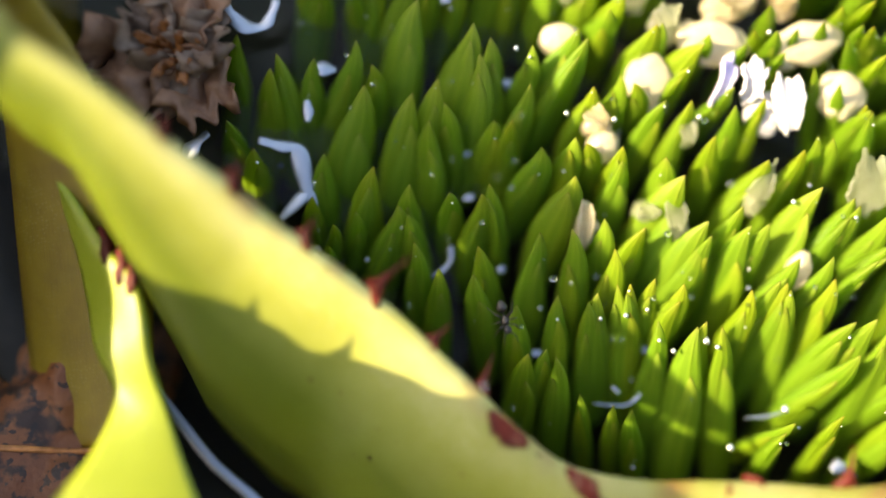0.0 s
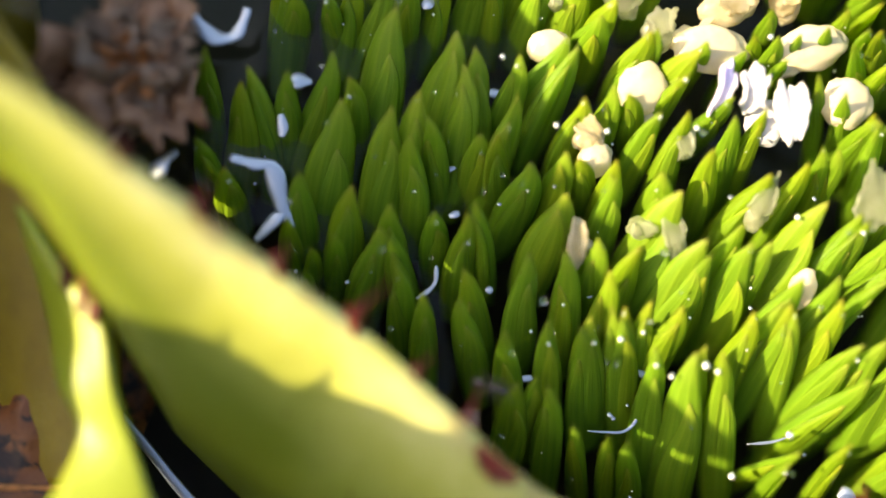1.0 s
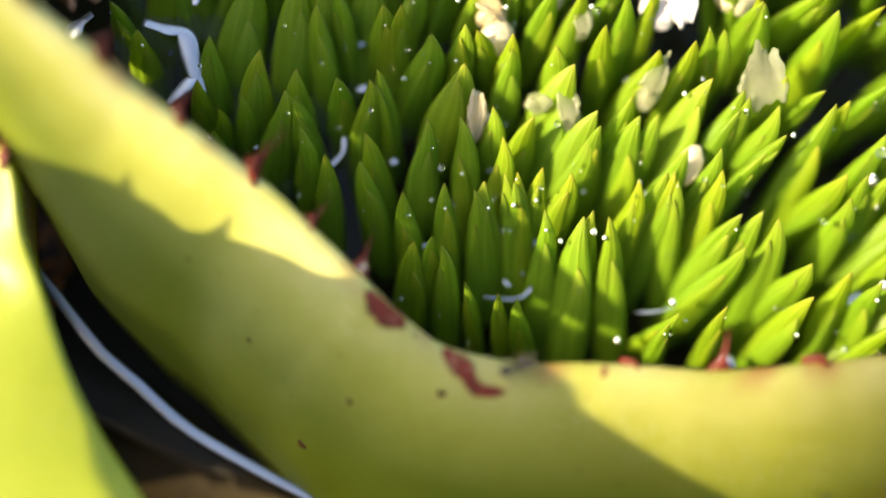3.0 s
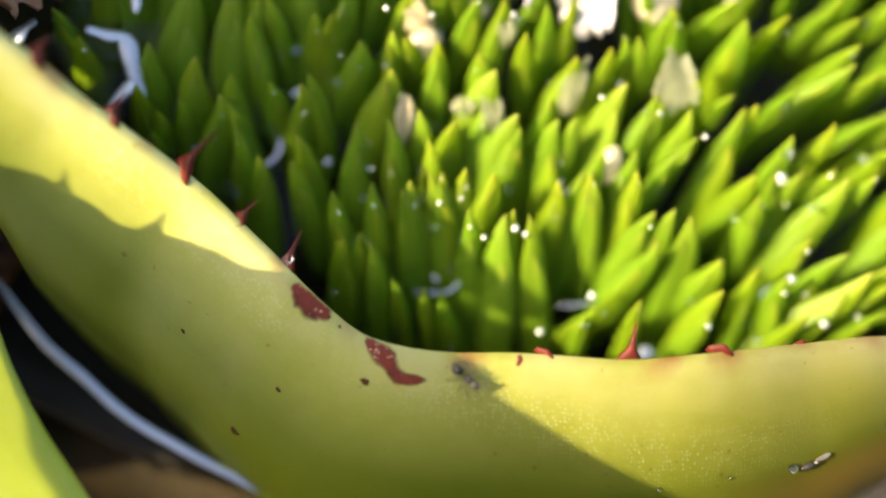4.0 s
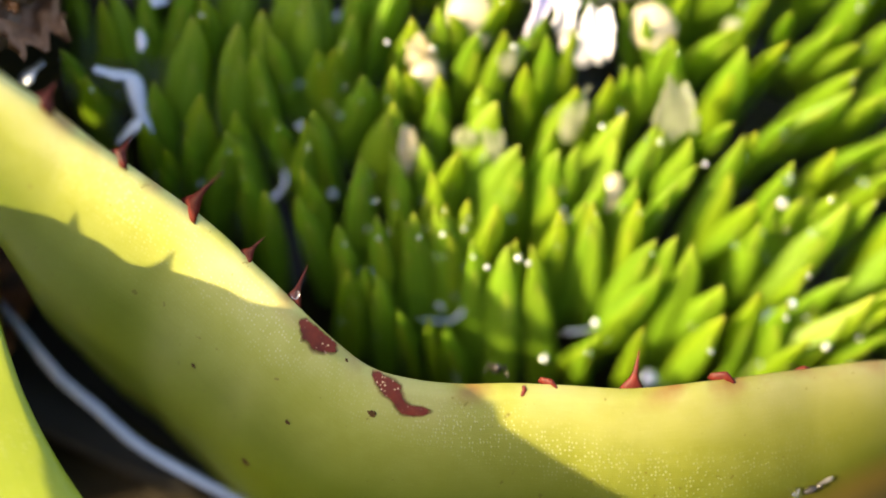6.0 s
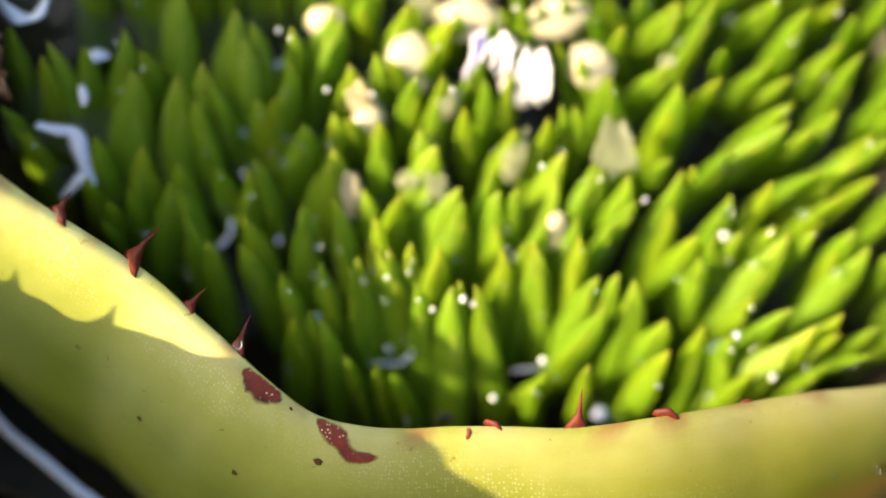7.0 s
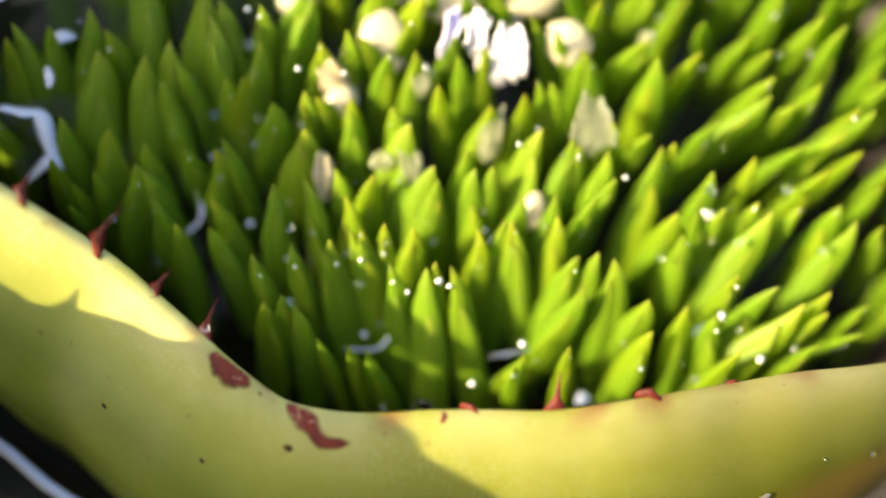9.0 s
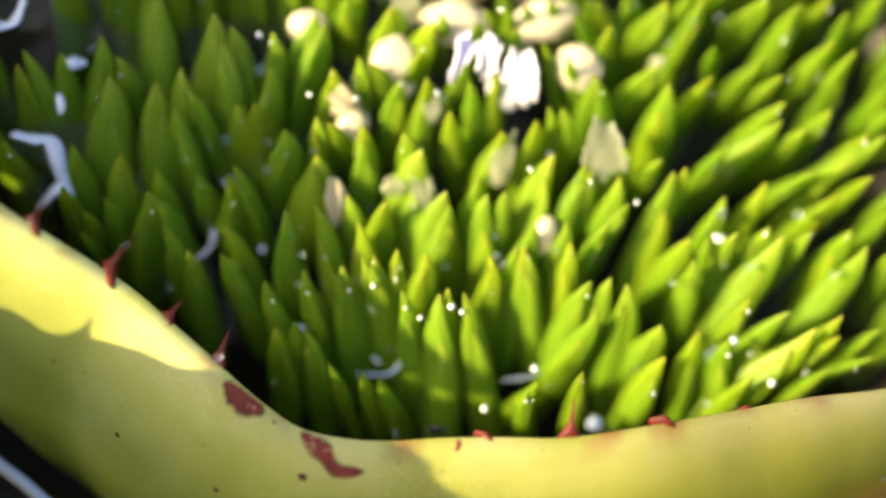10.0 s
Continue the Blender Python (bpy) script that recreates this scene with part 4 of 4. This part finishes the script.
open_flower = empty("open_flower")
ruffled_petal(open_flower, (1.43, 0.94, 1.29), 0.23, 0.29, Euler((radians(-58), radians(8), radians(-6))).to_matrix(), PETAL, 3, "white petal")
ruffled_petal(open_flower, (1.68, 0.79, 1.21), 0.21, 0.38, Euler((radians(-55), radians(-8), radians(6))).to_matrix(), PETAL, 5, "white petal with torn rim")
ruffled_petal(open_flower, (1.23, 0.95, 1.29), 0.15, 0.34, Euler((radians(-60), radians(32), radians(-8))).to_matrix(), LILAC, 8, "pale lilac petal")
lump(open_flower, "flower_tube", (1.57, 0.84, 1.11), (0.29, 0.18, 0.3), Euler((radians(-58), 0, 0)).to_matrix(), PETAL, 0.15, 33)
tagged(open_flower, "open white flower with lilac-tinged petals among the buds", "flower")
torn = empty("fallen_petal")
ruffled_petal(torn, (2.21, 0.28, 1.01), 0.29, 0.40, Euler((radians(-55), radians(-12), 0)).to_matrix(), GLASSY, 12, "")
tagged(torn, "translucent white petal with jagged edge behind a bud", "petal")


# ---- dried flower floating at the side of the cup ----
STAMEN = plain("stamen_orange_brown", (0.10, 0.025, 0.008), (0.46, 0.17, 0.045), 700, 0.4, 0.5, 0.0003, 0.2)


LEVEL = UPRIGHT.to_3x3().transposed()


def dried_flower(x, y, z, radius):
    thing = empty("dried_flower")
    for k, (ang, size, lift) in enumerate(((15, 0.9, 24), (75, 1.15, 12), (140, 0.85, 20), (200, 1.3, 4), (250, 1.0, 2), (305, 1.15, 10), (350, 0.6, 34))):
        turn = Euler((0, 0, radians(ang))).to_matrix() @ Euler((0, radians(-lift), 0)).to_matrix()
        grid = []
        for i in range(13):
            a = i / 12 * 2 - 1
            row = []
            for j in range(12):
                b = j / 11
                wide = 0.50 * radius * size * math.sin(0.3 + 2.3 * b) * (1 + 0.22 * math.sin(9 * b + k) + 0.12 * math.sin(23 * b + 2 * k))
                q = Vector((b * radius * size * (1 + 0.14 * math.sin(7 * a + 3 * k)), a * wide, 0.12 * radius * (a * a - 0.3) + 0.34 * radius * noise.fractal(Vector((a * 1.6 + k * 5, b * 2.6, 1.0)), 1.0, 2.0, 4)))
                row.append(Vector((x, y, z)) + LEVEL @ turn @ q)
            grid.append(row)
        put("petal", sheet_mesh("petal", grid, 0.02), (DRY_PALE, DRY)[k % 2], thing)
    for k in range(11):
        a, q = k * 2.4, 0.05 + 0.012 * k
        lump(thing, "stamen", Vector((x, y, z)) + LEVEL @ Vector((q * math.cos(a), q * math.sin(a), 0.08)), (0.075, 0.06, 0.2), LEVEL @ Euler((-5 * q * math.sin(a), 5 * q * math.cos(a), 0)).to_matrix(), STAMEN, 0.5, k + 60)
    return tagged(thing, "dried brown flower lying in the water beside the buds", "dried flower")


dried_flower(-2.42, 1.06, bed(-2.42, 1.06) + 0.2, 0.44)


def limb(parent, name, points, r, mat):
    c = smooth_curve(points, 14)
    verts, faces, na = [], [], 6
    for k in range(14):
        t = Vector(c[min(k + 1, 13)]) - Vector(c[max(k - 1, 0)])
        side = t.cross(Vector((0.1, 0.2, 1))).normalized()
        up = side.cross(t).normalized()
        q = r * (1 - 0.6 * k / 13)
        for j in range(na):
            a = 2 * math.pi * j / na
            verts.append(Vector(c[k]) + side * math.cos(a) * q + up * math.sin(a) * q)
    for k in range(13):
        for j in range(na):
            a, b = k * na + j, k * na + (j + 1) % na
            faces.append((a, b, b + na, a + na))
    faces += [tuple(range(na - 1, -1, -1)), tuple(range(13 * na, 14 * na))]
    return put(name, mesh_from(name, verts, faces), mat, parent)


# ---- dead leaf litter ----
def dead_leaf(at, wide, deep, seed):
    grid = []
    for i in range(36):
        row = []
        for j in range(28):
            a, b = i / 35 * 2 - 1, j / 27 * 2 - 1
            e = 1 + 0.12 * noise.noise((a * 3, b * 3, seed))
            row.append(Vector(at) + Vector((a * wide * e, b * deep * e, 0.22 * noise.fractal(Vector((a * 1.6, b * 1.6, seed)), 1.0, 2.0, 5) + 0.25 * (1 - a * a))))
        grid.append(row)
    thing = empty("dead_leaf")
    put("blade", sheet_mesh("blade", grid, 0.03), LITTER, thing)
    rib = [grid[i][14] + Vector((0, 0, 0.02)) for i in range(0, 36, 5)]
    limb(thing, "midrib", rib, 0.035, DEBRIS)
    return tagged(thing, "crumpled red-brown dead leaf with dark blotches", "dead leaf")


dead_leaf((-3.55, -1.3, 0.15), 0.95, 1.0, 4.0)


# ---- sky and sun glints laid on the water as shapes, and drops ----
def bead(points, r, level, ragged=0.7):
    """A rounded silvery bead along a line, in place of the water's sky reflection."""
    c = smooth_curve([(x, y) for x, y in points], 26)
    t = np.gradient(c, axis=0)
    t /= np.linalg.norm(t, axis=1, keepdims=True)
    verts, faces, na = [], [], 9
    for k in range(26):
        q = r * (0.55 + 0.6 * math.sin(math.pi * k / 25)) * (1 + ragged * noise.noise((c[k, 0] * 9, c[k, 1] * 9, 0)))
        for j in range(na):
            a = math.pi * j / (na - 1)
            verts.append((c[k, 0] - t[k, 1] * math.cos(a) * q, c[k, 1] + t[k, 0] * math.cos(a) * q, level(c[k, 0], c[k, 1]) + 0.34 * q * math.sin(a) - 0.01))
    for k in range(25):
        for j in range(na - 1):
            a = k * na + j
            faces.append((a, a + na, a + na + 1, a + 1))
        faces.append((k * na + na - 1, (k + 1) * na + na - 1, (k + 1) * na, k * na))
    faces += [tuple(range(na)), tuple(range(26 * na - 1, 25 * na - 1, -1))]
    return put("rim", mesh_from("rim", verts, faces), GLEAM, water, "sky glint along the water, laid as a silvery bead")


# metallic beads stand in for bright sky mirrored along the water
GLEAM, _, _ = material("sky_glint", (0.35, 0.39, 0.47), 0.42, 0.5, 0.85)
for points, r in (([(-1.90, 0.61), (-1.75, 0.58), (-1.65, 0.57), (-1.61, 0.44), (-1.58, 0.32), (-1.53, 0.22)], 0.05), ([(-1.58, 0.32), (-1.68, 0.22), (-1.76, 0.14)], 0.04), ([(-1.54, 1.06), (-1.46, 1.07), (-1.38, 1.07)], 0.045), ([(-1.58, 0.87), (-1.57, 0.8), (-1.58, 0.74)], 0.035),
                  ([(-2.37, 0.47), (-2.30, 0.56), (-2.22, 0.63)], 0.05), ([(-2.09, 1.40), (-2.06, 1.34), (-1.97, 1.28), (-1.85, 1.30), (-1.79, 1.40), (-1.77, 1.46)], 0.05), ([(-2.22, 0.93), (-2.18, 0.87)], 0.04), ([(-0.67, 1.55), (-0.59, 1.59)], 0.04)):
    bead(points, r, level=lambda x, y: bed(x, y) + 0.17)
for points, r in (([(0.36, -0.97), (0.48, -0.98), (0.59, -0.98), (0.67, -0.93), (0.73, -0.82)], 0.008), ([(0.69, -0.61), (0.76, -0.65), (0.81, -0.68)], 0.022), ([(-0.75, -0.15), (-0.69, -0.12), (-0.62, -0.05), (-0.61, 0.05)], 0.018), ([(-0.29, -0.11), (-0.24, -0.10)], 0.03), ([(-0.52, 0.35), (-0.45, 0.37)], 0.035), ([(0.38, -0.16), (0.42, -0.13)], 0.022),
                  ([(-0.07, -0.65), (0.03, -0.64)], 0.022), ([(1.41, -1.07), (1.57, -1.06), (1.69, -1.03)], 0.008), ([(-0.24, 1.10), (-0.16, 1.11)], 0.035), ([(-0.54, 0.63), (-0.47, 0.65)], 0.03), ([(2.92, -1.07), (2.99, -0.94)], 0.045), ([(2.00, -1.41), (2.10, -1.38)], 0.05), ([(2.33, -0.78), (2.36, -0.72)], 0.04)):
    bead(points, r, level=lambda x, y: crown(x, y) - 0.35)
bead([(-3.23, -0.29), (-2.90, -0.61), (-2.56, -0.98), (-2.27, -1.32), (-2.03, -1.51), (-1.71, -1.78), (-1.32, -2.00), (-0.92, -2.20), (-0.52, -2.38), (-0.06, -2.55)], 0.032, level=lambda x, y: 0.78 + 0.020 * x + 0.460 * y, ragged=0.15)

glint_bm = bmesh.new()
bmesh.ops.create_icosphere(glint_bm, subdivisions=2, radius=1.0)
for v in glint_bm.verts:
    v.co *= 1 + 0.35 * noise.noise(v.co * 1.4)
glint_me = bpy.data.meshes.new("glint")
glint_bm.to_mesh(glint_me)
glint_bm.free()
glint_me.polygons.foreach_set("use_smooth", [True] * len(glint_me.polygons))
glint_me.materials.append(GLEAM)
# metal balls imitate the sun's glints on drops between the buds
SPARKLE, _, _ = material("sun_glint", (0.92, 0.94, 0.95), 0.5, 0.5, 1.0)
bright_me = glint_me.copy()
bright_me.materials.clear()
bright_me.materials.append(SPARKLE)
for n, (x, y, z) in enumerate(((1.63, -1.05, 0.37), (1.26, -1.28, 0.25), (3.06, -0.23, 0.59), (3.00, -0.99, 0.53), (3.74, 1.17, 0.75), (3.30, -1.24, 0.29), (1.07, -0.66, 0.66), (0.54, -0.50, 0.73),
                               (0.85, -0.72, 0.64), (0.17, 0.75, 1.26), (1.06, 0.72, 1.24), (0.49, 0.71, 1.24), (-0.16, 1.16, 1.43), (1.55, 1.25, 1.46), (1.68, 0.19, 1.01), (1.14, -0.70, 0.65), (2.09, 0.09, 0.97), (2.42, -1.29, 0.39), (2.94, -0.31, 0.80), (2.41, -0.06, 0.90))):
    ob = put("glint", bright_me, None, water, "sun glint between buds, made as a bright metal ball")
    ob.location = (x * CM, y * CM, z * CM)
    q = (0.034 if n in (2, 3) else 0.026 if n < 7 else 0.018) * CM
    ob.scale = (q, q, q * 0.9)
# small silvery shapes add more sky glints round the bud feet
for row in BUD_ROWS:
    for _ in range(2):
        a = rnd.uniform(3.3, 6.1)
        if rnd.random() < 0.06:
            r = rnd.uniform(0.008, 0.018)
            ob = put("glint", glint_me, None, water)
            ob.location = Vector((row[2] + math.cos(a) * row[4] * 0.62, row[3] + math.sin(a) * row[4] * 0.55, crown(row[2], row[3]) - rnd.uniform(0.2, 0.55))) * CM
            ob.scale = (r * CM * rnd.uniform(0.7, 1.8), r * CM, r * 0.6 * CM)
            ob.rotation_euler = (0, 0, rnd.uniform(0, 3))

DROP = water_material("drop", 0.14)
drop_bm = bmesh.new()
bmesh.ops.create_icosphere(drop_bm, subdivisions=3, radius=1.0)
drop_me = bpy.data.meshes.new("water_drop")
drop_bm.to_mesh(drop_me)
drop_bm.free()
drop_me.polygons.foreach_set("use_smooth", [True] * len(drop_me.polygons))
drop_me.materials.append(DROP)


def drop(p, r):
    ob = new("water_drop", drop_me)
    ob.location = Vector(p) * CM
    ob.scale = (r * CM, r * CM, r * 0.85 * CM)
    return tagged(ob, "clear round water drop clinging to a bud", "water drop", "drops on the buds")


for x, y, r in ((3.00, -0.17, 0.035), (3.54, -0.19, 0.035), (3.75, -0.59, 0.03), (3.16, -0.51, 0.03), (2.61, -0.59, 0.025), (2.41, -1.29, 0.022), (0.06, -0.27, 0.025), (0.83, 0.0, 0.022), (1.35, -0.44, 0.018), (1.10, 0.70, 0.022)):
    drop((x, y, crown(x, y) - 0.08), r)
for row in BUD_ROWS:
    if rnd.random() < 0.5:
        x, y, bx, by, w = row
        u = rnd.uniform(0.25, 0.9)
        p = ends(row)[0].lerp(ends(row)[1], u)
        drop(p + Vector((rnd.uniform(-0.25, 0.25) * w, -0.35 * w * (1 - u * 0.6), 0.2 * w)), rnd.uniform(0.007, 0.018))
    for _ in range(rnd.choice((0, 0, 1, 1))):
        x, y, bx, by, w = row
        u = rnd.uniform(0.3, 0.97)
        p = ends(row)[0].lerp(ends(row)[1], u)
        ob = put("glint", bright_me, None, water)
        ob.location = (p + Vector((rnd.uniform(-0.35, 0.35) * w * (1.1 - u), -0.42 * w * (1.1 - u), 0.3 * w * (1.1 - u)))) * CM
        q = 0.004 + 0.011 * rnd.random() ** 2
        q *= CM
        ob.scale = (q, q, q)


# ---- ant, and a dead midge on the leaf ----
def ball(parent, name, at, size, mat, label="", pitch=0.0):
    bm = bmesh.new()
    bmesh.ops.create_uvsphere(bm, u_segments=16, v_segments=12, radius=0.5)
    for v in bm.verts:
        k = 1 + 0.12 * math.sin(v.co.x * 5)
        v.co = Vector((v.co.x * size[0], v.co.y * size[1] * k, v.co.z * size[2] * k))
    bm.transform(Matrix.Translation(at) @ Matrix.Rotation(radians(pitch), 4, "Y"))
    return part(name, bm, mat, parent, label)


def build_ant():
    """Faces +x; feet at z 0; about 2.3 mm long."""
    thing = empty("ant")
    ball(thing, "abdomen", (-0.075, 0, 0.055), (0.085, 0.07, 0.066), ANT, "glossy dark abdomen")
    ball(thing, "waist", (-0.026, 0, 0.045), (0.022, 0.016, 0.028), ANT)
    ball(thing, "thorax", (0.018, 0, 0.05), (0.08, 0.05, 0.056), ANT)
    ball(thing, "head", (0.078, 0, 0.05), (0.06, 0.058, 0.048), ANT, pitch=15)
    for s in (-1, 1):
        for x0, x1, x2 in ((0.04, 0.075, 0.105), (0.018, 0.02, 0.02), (0.0, -0.05, -0.095)):
            limb(thing, "leg", [(x0, s * 0.014, 0.04), ((x0 + x1) / 2, s * 0.045, 0.085), (x1, s * 0.066, 0.05), (x2, s * 0.088, 0.002)], 0.006, ANT_LEG)
        limb(thing, "antenna", [(0.098, s * 0.012, 0.055), (0.12, s * 0.035, 0.075), (0.15, s * 0.045, 0.055), (0.175, s * 0.05, 0.03)], 0.004, ANT_LEG)
    return tagged(thing, "small dark grey-brown ant walking over buds and leaf", "ant")


ant = build_ant()


WING = plain("midge_wing", (0.14, 0.13, 0.12), (0.3, 0.29, 0.27), 900, 0.3, 0.4, 0.0001, 0.4)


def midge():
    i = 167.0
    p, n = on_leaf(i, 0.260, 0.0)
    q, _ = on_leaf(169.5, 0.250, 0.0)
    thing = empty("dead_midge")
    ax = (q - p).normalized()
    turn = Matrix((ax, n.cross(ax), n)).transposed()
    ball(thing, "body", (0.01, 0, 0), (0.10, 0.045, 0.045), ANT)
    ball(thing, "head", (0.08, 0, 0.0), (0.04, 0.04, 0.04), ANT)
    ball(thing, "wing", (0.13, 0.02, 0.01), (0.12, 0.04, 0.008), WING, "pale folded wing")
    thing.matrix_world = Matrix.Translation((p + n * 0.02) * CM) @ turn.to_4x4()
    tagged(thing, "dead dark midge stuck to the yellow-green leaf", "insect")
    for di, dv, r in ((-1.6, 0.004, 0.03), (-9, -0.01, 0.014), (-16, 0.0, 0.014), (-20, 0.01, 0.01), (-25, 0.005, 0.012), (10, -0.02, 0.012), (16, 0.02, 0.018)):
        c, m = on_leaf(i + di, 0.250 + dv, 0.0)
        tagged(drop(c + m * r * 0.6, r), "clear water drop resting on the leaf")


midge()
for i, v, r in ((104, 0.47, 0.014), (105, 0.50, 0.010), (104.6, 0.53, 0.008), (98, 0.28, 0.007), (107, 0.40, 0.007), (112, 0.33, 0.006), (119, 0.12, 0.006), (116, 0.09, 0.006), (121, 0.16, 0.006)):
    c, m = on_leaf(i, v, 0.0)
    tagged(drop(c + m * r * 0.4, r), "tiny clear water bead resting on the leaf")
c, m = on_leaf(nearest(-0.46, -1.03), 0.0, 0.0)
tagged(drop(c + Vector((0.02, 0.03, 0.03)), 0.03), "clear water drop at the foot of a thorn")


# ---- the whole plant, set so that its water is level ----
for ob in list(scene.objects):
    if ob.parent is None and ob.type != "CAMERA" and ob.type != "LIGHT" and ob.name != "ground":
        ob.matrix_world = UPRIGHT @ ob.matrix_basis


def motions():
    rows = []
    for t, x, y, z, heading, pitch in ((0.0, -0.284, -0.543, 0.83, -75, 20), (0.5, -0.416, -0.730, 0.76, -110, 10), (1.0, -0.295, -0.791, 0.71, -20, 0), (1.5, 0.036, -0.908, 0.62, -5, 0),
                                       (1.8, 0.085, -1.035, 0.56, -60, 0), (2.1, 0.195, -1.345, 0.75, -60, -20), (2.3, 0.315, -1.485, 0.79, 10, 0), (2.5, 0.355, -1.525, 0.77, 75, -10), (2.8, 0.385, -1.555, 0.76, 65, -10),
                                       (3.0, 0.507, -1.605, 0.72, 20, 0), (3.2, 0.642, -1.692, 0.70, -8, 0), (4.3, 0.698, -1.735, 0.69, -45, 0), (4.5, 0.70, -1.73, 0.69, -30, 0), (4.8, 0.715, -1.71, 0.695, 25, -8), (5.2, 0.715, -1.665, 0.705, 60, -14),
                                       (5.6, 0.805, -1.565, 0.75, 75, 30), (6.0, 0.885, -1.455, 0.45, 80, 80), (6.3, 0.885, -1.455, 0.22, 80, 85), (10.0, 0.905, -1.455, 0.20, 80, 85)):
        rows.append((t, UPRIGHT @ pose(x * CM, y * CM, z * CM, 0, pitch, heading)))
    walk(ant, rows)


motions()
